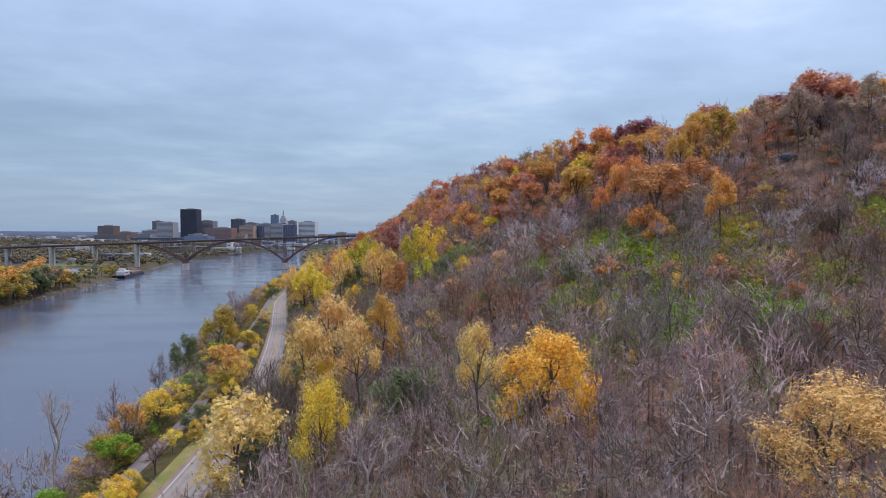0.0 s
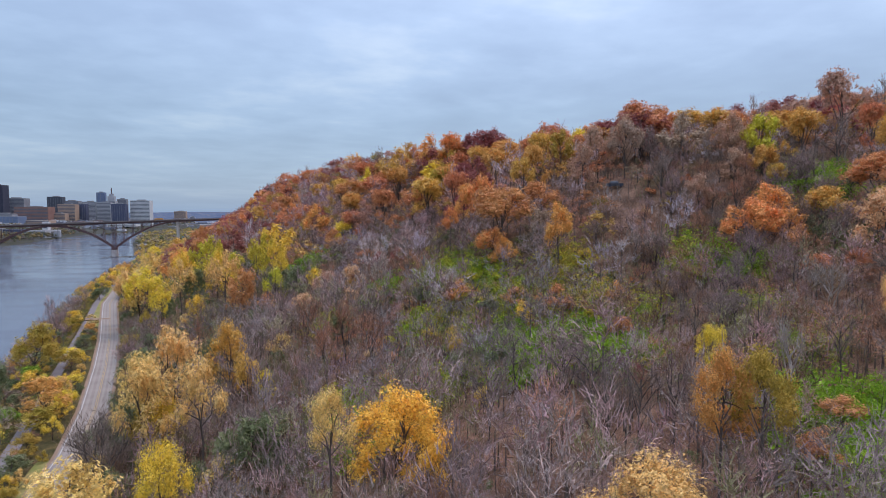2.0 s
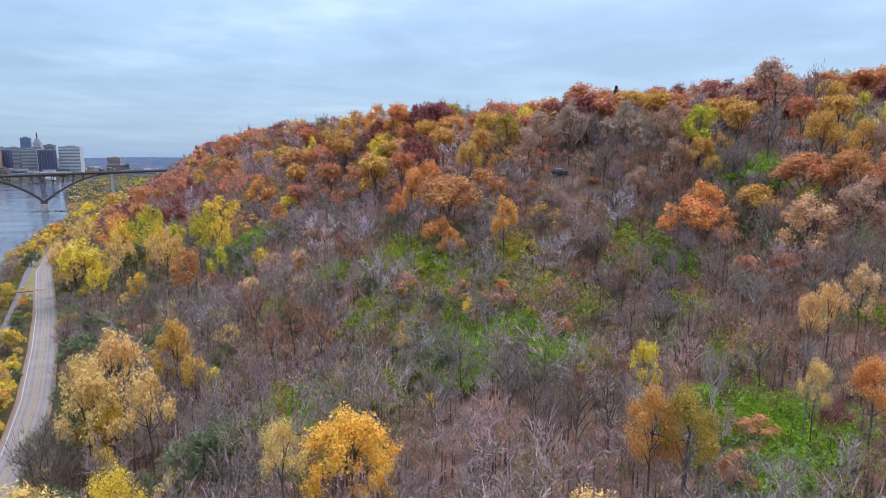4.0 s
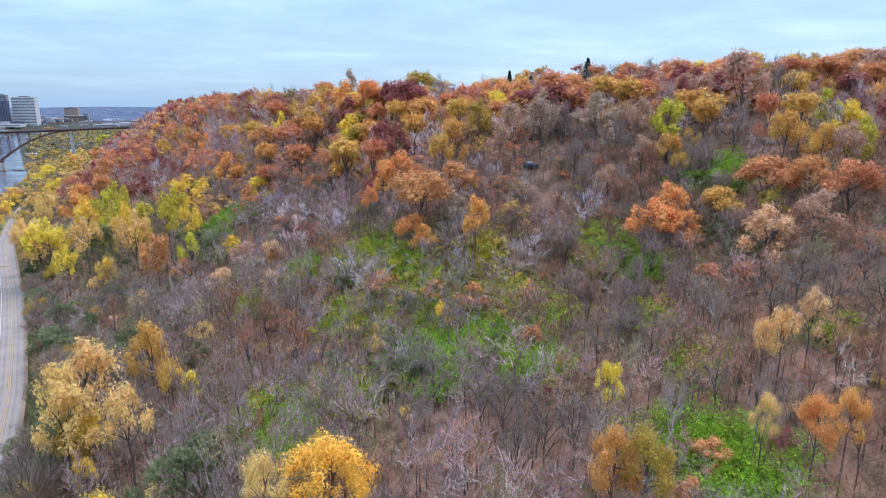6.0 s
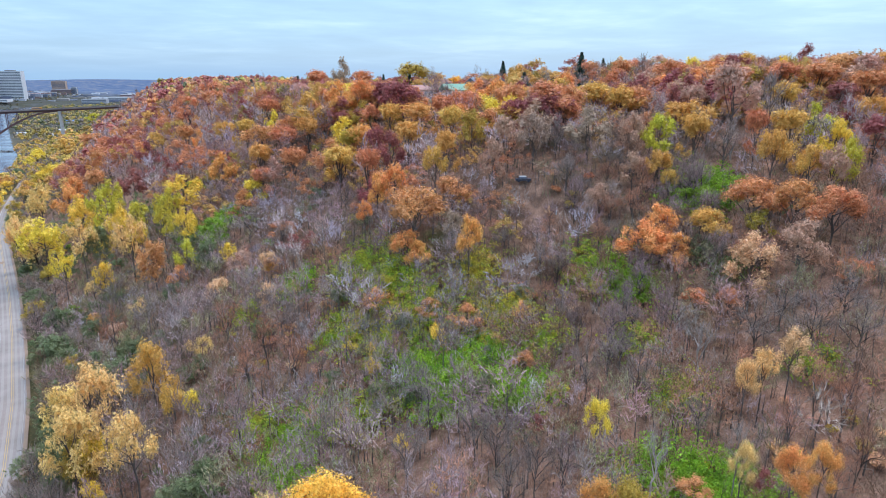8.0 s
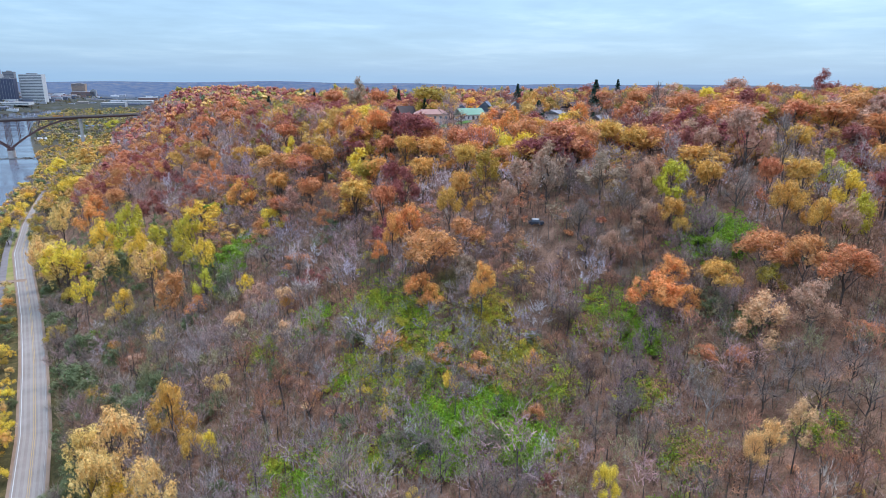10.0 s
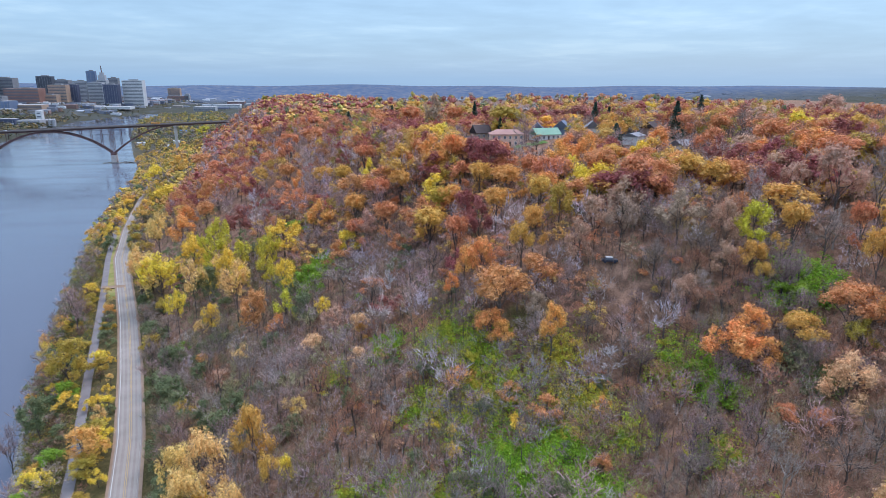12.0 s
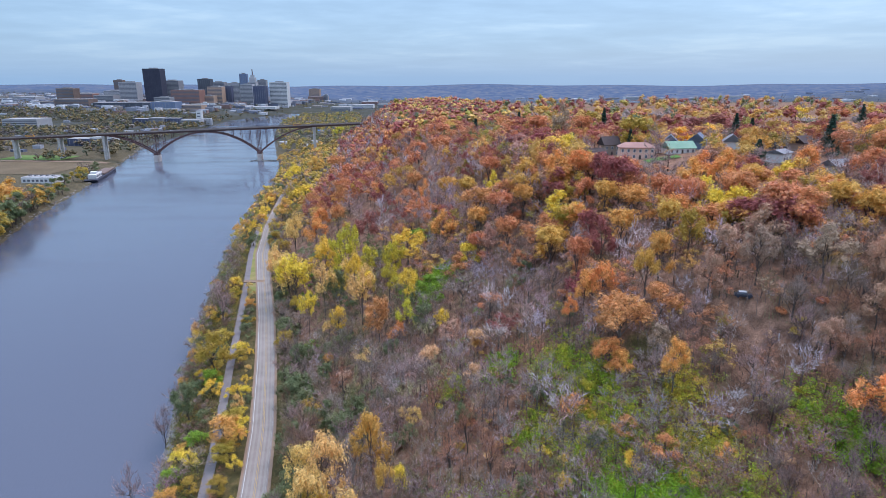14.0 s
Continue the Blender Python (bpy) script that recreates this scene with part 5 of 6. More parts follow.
def saplings(name, count, seed, label):
    """Thin leafless poles with a few side twigs, packed between the trees."""
    nr = np.random.RandomState(seed)
    parts, cols = [], []
    made = 0
    while made < count:
        x, y = nr.uniform(-50, 150), nr.uniform(34, 240)
        q = float(uphill(x, y))
        if not 9 < q < 128 or not -40 < math.degrees(math.atan2(x, y)) < 58 or math.hypot(x, y) < 38:
            continue
        made += 1
        at_ = np.array([x, y, float(ground_z(x, y)) - 0.2])
        h = nr.uniform(4, 9.5)
        top = at_ + np.array([nr.normal(scale=0.09) * h, nr.normal(scale=0.09) * h, h])
        r = nr.uniform(0.05, 0.10)
        for a in (0, 1.57):
            side = np.array([math.cos(a), math.sin(a), 0]) * r
            parts.append(np.stack([at_ - side, at_ + side, top]))
        cols.append(np.tile(np.array((0.13, 0.10, 0.085)) * nr.uniform(0.7, 1.4), (6, 1)))
        n = 16
        f = nr.uniform(0.3, 1.0, (n, 1))
        p = at_ + (top - at_) * f
        d = nr.normal(size=(n, 3)) + np.array([0, 0, 0.9])
        d /= np.linalg.norm(d, axis=1)[:, None]
        side = np.cross(d, nr.normal(size=(n, 3)))
        side /= np.linalg.norm(side, axis=1)[:, None]
        ln = (1.15 - f) * h * 0.33 + 0.3
        wd = 0.006 + 0.00013 * math.hypot(x, y)
        parts.append(np.stack([p - side * wd, p + side * wd, p + d * ln], 1).reshape(-1, 3))
        c = np.array([(0.28, 0.235, 0.225), (0.26, 0.20, 0.20), (0.30, 0.19, 0.15), (0.25, 0.235, 0.16)][nr.randint(4)]) * nr.uniform(0.8, 1.25)
        cols.append(np.tile(c, (n * 3, 1)))
    ob = new(name, array_mesh(name, np.concatenate(parts), 3, WOODS, np.concatenate(cols)))
    tagged(ob, label, "saplings", kind="stuff")


saplings("saplings", 1100, 23, "thin leafless saplings crowding the slope")


# ---- spruces by the houses ----
for k, (x, y, h, w) in enumerate([(165, 270, 17, 12), (243, 370, 26, 15), (155, 337.5, 19.5, 10), (164.5, 339.5, 17, 10), (131, 262, 12, 13), (96, 327, 13, 6), (60, 520, 17, 9), (75, 530, 15, 8), (140, 560, 18, 9), (300, 430, 16, 9), (22, 470, 15, 9)]):
    conifer(x, y, h, w, k)

# ---- understorey shrubs: x, y, half-extents of the patch, how many, colours ----
SHRUB_COLOURS = {"g": ("green", "green", "green", "lime"), "l": ("green", "lime", "lime", "dull_green"), "y": ("yellow", "lime", "olive", "gold"), "d": ("dull_green", "dull_green", "green", "olive")}
rng = random.Random(31)
for cx, cy, rad, leafy in GREEN_SPOTS + [(72, 122, 10, "r"), (85, 140, 8, "r"), (12, 145, 12, "r"), (84, 60, 10, "r")]:
    for k in range(int(0.085 * rad * rad) + 2):
        a, q = rng.uniform(0, 6.28), math.sqrt(rng.random())
        x, y = cx + rad * q * math.cos(a), cy + rad * q * math.sin(a)
        if float(uphill(x, y)) < 7:
            continue
        s = rng.uniform(0.7, 1.35)
        shrub(x, y, 2.8 * s, 3.2 * s, rng.choice(SHRUB_COLOURS.get(leafy, ("russet", "olive", "russet", "peach"))), k % 4, rng.uniform(0, 6.28))


# ---- woods beyond counting: river flats, city edge and the far plain ----
def scatter(name, count, seed, xs, ys, keep, palette, size, label, per=16, leaf=3.4, mess=0.25):
    nr = np.random.RandomState(seed)
    parts, cols = [], []
    made = tries = 0
    while made < count and tries < count * 30:
        tries += 1
        x, y = nr.uniform(*xs), nr.uniform(*ys)
        if not keep(x, y):
            continue
        made += 1
        z = float(ground_z(x, y))
        h = size * nr.uniform(0.6, 1.3)
        v = nr.normal(size=(per, 3))
        v /= np.linalg.norm(v, axis=1)[:, None]
        lobe = nr.normal(scale=0.28, size=(4, 3))
        lobes = lobe[nr.randint(4, size=per)]
        p = (v * 0.36 + lobes) * np.array([h * 0.62, h * 0.62, h * 0.5]) + np.array([x, y, z + h * 0.52])
        p[:, 2] = np.maximum(p[:, 2], z + 0.4)
        parts.append(sprays(nr, p, v, leaf * h / 11, 3, mess))
        c = np.array(palette[nr.randint(len(palette))]) * nr.uniform(0.75, 1.2)
        parts.append(cores(nr, lobe * np.array([h * 0.62, h * 0.62, h * 0.5]) + np.array([x, y, z + h * 0.5]), [h * 0.16] * 4))
        cols.append(np.tile(c, (per * 3 + 96, 1)))
    ob = new(name, array_mesh(name, np.concatenate(parts), 3, WOODS_FAR, np.concatenate(cols)))
    tagged(ob, label, "woods", kind="stuff")


YELLOWS = [(0.46, 0.30, 0.07), (0.40, 0.28, 0.075), (0.32, 0.25, 0.07), (0.25, 0.21, 0.08), (0.25, 0.20, 0.16), (0.16, 0.17, 0.08), (0.30, 0.22, 0.12)]
EARTHY = [(0.10, 0.10, 0.055), (0.14, 0.12, 0.07), (0.16, 0.125, 0.075), (0.19, 0.145, 0.07), (0.13, 0.105, 0.09), (0.24, 0.165, 0.065), (0.09, 0.10, 0.06)]
# far leaves with distance haze mixed into their colour as blue-grey
HAZE_TINTED = [(0.13, 0.16, 0.17), (0.16, 0.18, 0.18), (0.20, 0.19, 0.16), (0.17, 0.16, 0.19), (0.12, 0.15, 0.19), (0.15, 0.15, 0.18), (0.19, 0.18, 0.18)]


def on_island(x, y):
    return shore_x(y) + 5 < x < shore_x(y) + 330 - 0.10 * (y - 1000) and ground_z(x, y) < 40


def on_left_flats(x, y):
    lw = float(far_shore_x(y)) - x
    if not 3 < lw < 900:
        return False
    if 700 < y < 1000 and -720 < x < -500:
        return 930 < y < 985 and abs(x + 600) < 30
    return lw < 45 or math.sin(x * 0.021) + math.sin(y * 0.017 + x * 0.01) > -0.95


scatter("riverside_flats_trees", 900, 41, (-520, 300), (1030, 2200), on_island, YELLOWS, 12, "yellow autumn trees on the river flats beyond the bridge", 44, 1.25)
scatter("far_bank_trees", 3600, 42, (-1500, -380), (900, 2000), on_left_flats, EARTHY, 15, "autumn trees between the city and the river", 10, 2.0)
scatter("city_trees", 1800, 43, (-2300, -560), (1850, 3300), lambda x, y: x < -560, [tuple(0.85 * v_ for v_ in c_) for c_ in EARTHY], 11, "muted autumn trees among the city blocks", 6, 2.4)
scatter("plain_trees", 1500, 44, (-1500, 3300), (1500, 3750), lambda x, y: x > -480 + 0.0 * y and (y > 2300 or x > 150) and ground_z(x, y) < 40, HAZE_TINTED, 9, "autumn trees on the far plain, leaves tinted haze blue-grey", 6, 2.6)
scatter("plateau_far_trees", 620, 46, (-60, 620), (430, 1060), lambda x, y: uphill(x, y) > 250 and ground_z(x, y) > 60, [BASE[c] for c in ("maroon", "russet", "gold", "olive", "gold", "maroon", "grey", "dull_green", "russet")], 14, "dense mixed autumn trees of the bluff-top neighbourhood", 130, 0.95)

# far bank trees standing singly along the water
rng = random.Random(61)
for k in range(150):
    y = 425 + k * 2.1 + rng.uniform(-4, 4) if k < 100 else 635 + (k - 100) * 5 + rng.uniform(-4, 4)
    lw = (rng.uniform(3, 9) if k % 3 == 0 else rng.uniform(8, 80)) if y < 640 else rng.uniform(7, 30)
    x = float(far_shore_x(y)) - lw
    kind, colour = rng.choice([("cottonwood_tree", "gold"), ("cottonwood_tree", "gold"), ("cottonwood_tree", "gold"), ("maple_tree", "dull_green"), ("maple_tree", "olive"), ("bare_tree", "grey"), ("cottonwood_tree", "olive"), ("maple_tree", "dull_green")])
    if y > 680:
        if rng.random() < 0.45:
            continue
        colour = {"gold": "olive"}.get(colour, colour)
    s = rng.uniform(0.75, 1.2)
    plant(kind, x, y, (23 if y < 600 else 13) * s, (23 if y < 600 else 14) * s, colour, "coarse", k % 4, "the far bank", rng.uniform(0, 6.28))


# ---- stones along the water's edge ----
def stones(name, count, seed, edge, side, y0, y1, label, spread=5.0, size=(0.35, 1.0)):
    nr = np.random.RandomState(seed)
    oct_ = np.array([(1, 0, 0), (0, 1, 0), (-1, 0, 0), (0, -1, 0), (0, 0, 1), (0, 0, -1)], float)
    tri = np.array([(0, 1, 4), (1, 2, 4), (2, 3, 4), (3, 0, 4), (1, 0, 5), (2, 1, 5), (3, 2, 5), (0, 3, 5)])
    parts = []
    for k in range(count):
        y = nr.uniform(y0, y1)
        x = float(edge(y)) + side * nr.uniform(-0.8, spread)
        v = oct_ * nr.uniform(0.6, 1.3, (6, 3)) * nr.uniform(*size)
        a = nr.uniform(0, 6.28)
        v = v @ np.array([[math.cos(a), math.sin(a), 0], [-math.sin(a), math.cos(a), 0], [0, 0, 0.7]])
        parts.append((v + np.array([x, y, float(ground_z(x, y)) + 0.1]))[tri].reshape(-1, 3))
    ob = new(name, array_mesh(name, np.concatenate(parts), 3, STONE))
    tagged(ob, label, "rocks", kind="stuff")


stones("bank_stones", 3200, 71, shore_x, 1, 120, 620, "grey riprap stones along the near river bank", 2.6)
stones("far_bank_stones", 500, 72, far_shore_x, -1, 430, 1300, "grey stones along the far river bank", 3.0, (0.4, 1.1))


# ---- arch bridge ----
bridge = new("bridge")
BX, BY = -458.0, 981.0
bridge.matrix_basis = pose(BX, BY, 0, 0, 0, math.degrees(math.atan(0.108)))
tagged(bridge, "dark red steel deck-arch road bridge on pale piers", "bridge")


def deck_z(s):
    return 46.6 + 0.0315 * s


def beam(bm, p0, p1, w, h):
    """A square bar from p0 to p1, w wide across the bridge and h deep."""
    p0, p1 = Vector(p0), Vector(p1)
    d = (p1 - p0).normalized()
    side = Vector((0, 1, 0)) if abs(d.y) < 0.9 else Vector((1, 0, 0))
    upv = d.cross(side).normalized()
    side = upv.cross(d).normalized()
    vs = []
    for p in (p0, p1):
        for a, c in ((-1, -1), (1, -1), (1, 1), (-1, 1)):
            vs.append(bm.verts.new(p + side * (a * w / 2) + upv * (c * h / 2)))
    for q in ((0, 1, 5, 4), (1, 2, 6, 5), (2, 3, 7, 6), (3, 0, 4, 7), (3, 2, 1, 0), (4, 5, 6, 7)):
        bm.faces.new([vs[i] for i in q])


S0, S1 = -640.0, 372.0
for nm, mat, w, lo, hi in (("deck", DECKMAT, 8.2, -0.9, 0.0), ("girder", STEEL, 6.6, -2.8, -0.95)):
    bm = bmesh.new()
    vs = [bm.verts.new((s, yy, deck_z(s) + zz)) for s in (S0, S1) for yy, zz in ((-w, lo), (w, lo), (w, hi), (-w, hi))]
    for q in ((0, 1, 5, 4), (1, 2, 6, 5), (2, 3, 7, 6), (3, 0, 4, 7), (3, 2, 1, 0), (4, 5, 6, 7)):
        bm.faces.new([vs[i] for i in q])
    part(nm, bm, mat, bridge, "concrete deck" if nm == "deck" else "dark steel girders")
for side in (-8.1, 8.1):
    bm = bmesh.new()
    beam(bm, (S0, side, deck_z(S0) + 1.15), (S1, side, deck_z(S1) + 1.15), 0.18, 0.2)
    beam(bm, (S0, side, deck_z(S0) + 0.45), (S1, side, deck_z(S1) + 0.45), 0.2, 0.7)
    part("railing", bm, RAILMAT, bridge)


def arch_main(f):
    return 12 + (deck_z(80) - 3.4 - 12) * (1 - (2 * f - 1) ** 2) ** 0.93


def arch_side(f, top):
    return 12 + (top - 12) * (1 - (1 - f) ** 1.9)


ARCHES = [(0, 159, lambda f: arch_main(f)), (0, -76, lambda f: arch_side(f, deck_z(-76) - 2.6)), (159, 247, lambda f: arch_side(f, deck_z(247) - 2.6))]
for a, b_, fn in ARCHES:
    for side in (-5.2, 5.2):
        bm = bmesh.new()
        n = 26
        for i in range(n):
            f0, f1 = i / n, (i + 1) / n
            beam(bm, (a + (b_ - a) * f0, side, fn(f0)), (a + (b_ - a) * f1, side, fn(f1)), 1.4, 2.3 - 0.5 * f0)
        part("arch_rib", bm, STEEL, bridge)
    m = 12 if a == 0 and b_ > 100 else 7
    for i in range(1, m):
        f = i / m
        s, z = a + (b_ - a) * f, fn(f)
        if deck_z(s) - 3 - z < 1.5:
            continue
        bm = bmesh.new()
        for side in (-5.2, 5.2):
            beam(bm, (s, side, z), (s, side, deck_z(s) - 2.7), 0.7, 0.7)
        beam(bm, (s, -5.2, z + 0.5), (s, 5.2, z + 0.5), 0.5, 0.5)
        part("spandrel_bent", bm, STEEL, bridge)
for s in (0, 159):
    boxes("pier", PIER_WHITE, bridge, (s - 3.2, -9, -4, s + 3.2, 9, 10.2), bevel=0.5, label="pale concrete river pier")
    boxes("pier_cap", STEEL, bridge, (s - 3.4, -7, 10.2, s + 3.4, 7, 13.2), bevel=0.3)
    for side in (-5.2, 5.2):
        bm = bmesh.new()
        for o in (-2.3, 2.3):
            beam(bm, (s + o, side, 13), (s + o, side, deck_z(s) - 2.7), 0.6, 0.6)
        zz = np.linspace(14, deck_z(s) - 3, 6)
        for i in range(5):
            beam(bm, (s - 2.3, side, zz[i]), (s + 2.3, side, zz[i + 1]), 0.3, 0.3)
            beam(bm, (s + 2.3, side, zz[i]), (s - 2.3, side, zz[i + 1]), 0.3, 0.3)
        part("tower_bent", bm, STEEL, bridge, "cross-braced steel bent")
for s in (-76, -142, -208, -275, -342, 247, 318):
    wx, wy = BX + s * 0.9942, BY + s * 0.1074
    g = float(ground_z(wx, wy)) - 2
    bm = bmesh.new()
    for side in (-4.6, 4.6):
        vs = box_faces(bm, s - 1.7, side - 1.6, g, s + 1.7, side + 1.6, deck_z(s) - 5.0)
    box_faces(bm, s - 1.9, -7.4, deck_z(s) - 5.0, s + 1.9, 7.4, deck_z(s) - 2.8)
    part("approach_pier", bm, CONCRETE, bridge, "concrete approach pier")


# vehicles on the deck: distance along the bridge, lane, length, height, paint
def vehicle(along, lane, length, tall, paint, name, label):
    v = new(name)
    v.matrix_basis = pose(BX + along * 0.9942 - lane * 0.1074, BY + along * 0.1074 + lane * 0.9942, deck_z(along) + 0.02, 0, -1.8, math.degrees(math.atan(0.108)))
    low = 0.35
    boxes("body", paint, v, (-length / 2, -1.05, low, length / 2, 1.05, tall * (1.0 if length > 7 else 0.6)), bevel=0.15)
    if length > 7:
        for side in (-1.08, 1.0):
            boxes("window_band", GLASS, v, (-length / 2 + 0.8, side, tall * 0.55, length / 2 - 0.8, side + 0.08, tall * 0.82))
    else:
        boxes("cabin", GLASS, v, (-length * 0.3, -0.85, tall * 0.58, length * 0.25, 0.85, tall), bevel=0.2)
    for wx in (-length * 0.32, length * 0.32):
        for wy in (-1.0, 1.0):
            wb = bmesh.new()
            bmesh.ops.create_cone(wb, cap_ends=True, segments=12, radius1=0.42, radius2=0.42, depth=0.25, matrix=pose(wx, wy, 0.42, 90, 0, 0))
            part("wheel", wb, FACADE["umber"], v)
    return tagged(v, label, name, "vehicles on the bridge")


# ---- city ----
def wall_mat(name, c1, c2):
    return surface("facade_" + name, c1, c2, 0.12, 0.8, 0.3, 0.05, 2.0)


FACADE = {
    "brown": wall_mat("brown", (0.16, 0.11, 0.09), (0.20, 0.14, 0.115)), "umber": wall_mat("umber", (0.042, 0.046, 0.07), (0.055, 0.058, 0.082)),
    "pale": wall_mat("pale", (0.36, 0.36, 0.37), (0.42, 0.41, 0.41)), "grey": wall_mat("grey", (0.23, 0.23, 0.24), (0.28, 0.28, 0.29)),
    "brick": wall_mat("brick", (0.26, 0.13, 0.105), (0.31, 0.17, 0.13)), "dark": wall_mat("dark", (0.07, 0.08, 0.10), (0.09, 0.10, 0.12)),
    "peach": wall_mat("peach", (0.46, 0.31, 0.22), (0.40, 0.27, 0.20)), "navy": wall_mat("navy", (0.07, 0.085, 0.14), (0.09, 0.10, 0.15)),
    "blue": wall_mat("blue", (0.14, 0.19, 0.29), (0.17, 0.22, 0.31)), "white": wall_mat("white", (0.58, 0.57, 0.56), (0.66, 0.65, 0.63)),
}
GLASS, nodes, links, b = material("window_glass", 0.15, 0.6)
b.inputs["Base Color"].default_value = (0.12, 0.13, 0.155, 1)
BUS_PAINT = surface("bus_paint_orange", (0.72, 0.30, 0.03), (0.66, 0.27, 0.03), 0.5, 0.5)
vehicle(-183, -4, 12.0, 3.2, BUS_PAINT, "bus", "orange bus driving over the bridge deck")
vehicle(221, -4, 12.0, 3.2, BUS_PAINT, "bus", "orange bus driving over the bridge deck")
vehicle(24, 3.5, 4.6, 1.6, FACADE["white"], "car", "white car driving over the bridge deck")
vehicle(128, -4, 4.6, 1.6, FACADE["dark"], "car", "dark car driving over the bridge deck")
BLUE_ROOF = surface("blue_roof", (0.06, 0.22, 0.55), (0.08, 0.26, 0.58), 0.3, 0.6)
ROOF_FLAT = surface("flat_roof", (0.30, 0.29, 0.28), (0.38, 0.37, 0.36), 0.2, 0.9, 0.2, 0.1, 2.0)
DARK_WORDS = {"brown": "brown masonry", "umber": "dark bronze", "pale": "pale grey concrete", "grey": "grey concrete", "brick": "red brick", "dark": "dark glass and metal", "peach": "peach stone", "navy": "dark blue-grey", "blue": "blue glass", "white": "white concrete"}


def city_building(x, y, w, h, facade):
    e = new("city_building")
    d = max(min(w * 0.7, 60), 14)
    g = float(ground_z(x, y + d / 2)) - 3
    e.location = (x, y, g)
    h = h + 3
    boxes("wall", FACADE[facade], e, (-w / 2, 0, 0, w / 2, d, h))
    boxes("roof", ROOF_FLAT, e, (-w / 2 + 0.6, 0.6, h, w / 2 - 0.6, d - 0.6, h + 0.5))
    if h > 30:
        boxes("roof_plant", FACADE["grey"], e, (-w * 0.2, d * 0.3, h + 0.5, w * 0.22, d * 0.7, h + 4.0))
    floors = int(min(max(h / 5.2, 1), 18))
    step = (h - 4) / floors
    if facade in ("pale", "white", "peach", "brick", "brown", "grey"):
        for i in range(floors):
            z = 4 + i * step
            boxes("window_band", GLASS, e, (-w / 2 + 1.2, -0.25, z, w / 2 - 1.2, 0.02, z + step * 0.42))
    else:
        bays = int(min(max(w / 8, 2), 9))
        bw = w / bays
        for i in range(bays):
            boxes("mullion", FACADE["umber" if facade == "umber" else "grey"], e, (-w / 2 + (i + 0.5) * bw - 0.35, -0.5, 3, -w / 2 + (i + 0.5) * bw + 0.35, 0.02, h - 3))
    size = "tall" if h > 60 else ("mid-rise" if h > 25 else "low")
    return tagged(e, f"{size} {DARK_WORDS[facade]} city building across the river", "building", "city buildings")


CITY = []
CITY += [(-1383, 2300, 62, 57, "brown"), (-1416, 2750, 39, 83, "brown"), (-1302, 2600, 72, 77, "pale"), (-1152, 2500, 68, 132, "umber"), (-1128, 2600, 72, 87, "grey"), (-987, 2400, 107, 56, "brick"), (-988, 2600, 51, 96, "dark"), (-911, 2500, 58, 68, "peach"), (-926, 2450, 55, 34, "peach"), (-970, 2700, 58, 83, "grey"), (-883, 2550, 41, 70, "navy"), (-902, 2700, 50, 81, "pale"), (-858, 2700, 31, 119, "blue"), (-801, 2550, 50, 78, "pale"), (-735, 2500, 49, 77, "navy"), (-795, 2750, 37, 95, "grey")]
CITY += [(-673, 2550, 70, 94, "white"), (-1033, 2300, 58, 32, "grey"), (-851, 2100, 73, 18, "peach"), (-920, 2050, 81, 28, "blue"), (-1101, 2150, 204, 19, "dark"), (-1305, 2200, 120, 24, "brown"), (-1430, 2250, 75, 12, "brown"), (-1545, 2250, 91, 6, "grey"), (-1670, 2500, 94, 15, "pale"), (-1432, 2500, 74, 32, "brick"), (-1353, 2500, 78, 27, "grey"), (-1396, 2650, 69, 41, "pale"), (-736, 2350, 200, 5, "white"), (-806, 1650, 39, 15, "navy"), (-768, 1660, 37, 18, "grey"), (-730, 1670, 38, 17, "navy")]
CITY += [(-678, 1660, 49, 16, "pale"), (-1022, 1500, 84, 22, "pale"), (-681, 1150, 40, 13, "navy"), (-643, 1160, 40, 15, "white"), (-706, 3400, 57, 52, "peach"), (-670, 3300, 97, 18, "brick"), (-627, 3300, 24, 29, "pale"), (-97, 2950, 66, 16, "navy"), (89, 2550, 61, 12, "blue"), (-342, 2580, 88, 15, "white"), (-247, 2620, 75, 15, "pale"), (-172, 2720, 80, 15, "grey"), (1034, 3500, 87, 14, "white"), (1620, 3550, 116, 6, "white"), (1301, 3400, 121, 10, "pale"), (-685, 2900, 78, 6, "white")]
CITY += [(-401, 2400, 75, 15, "pale"), (-351, 2900, 72, 15, "brick")]
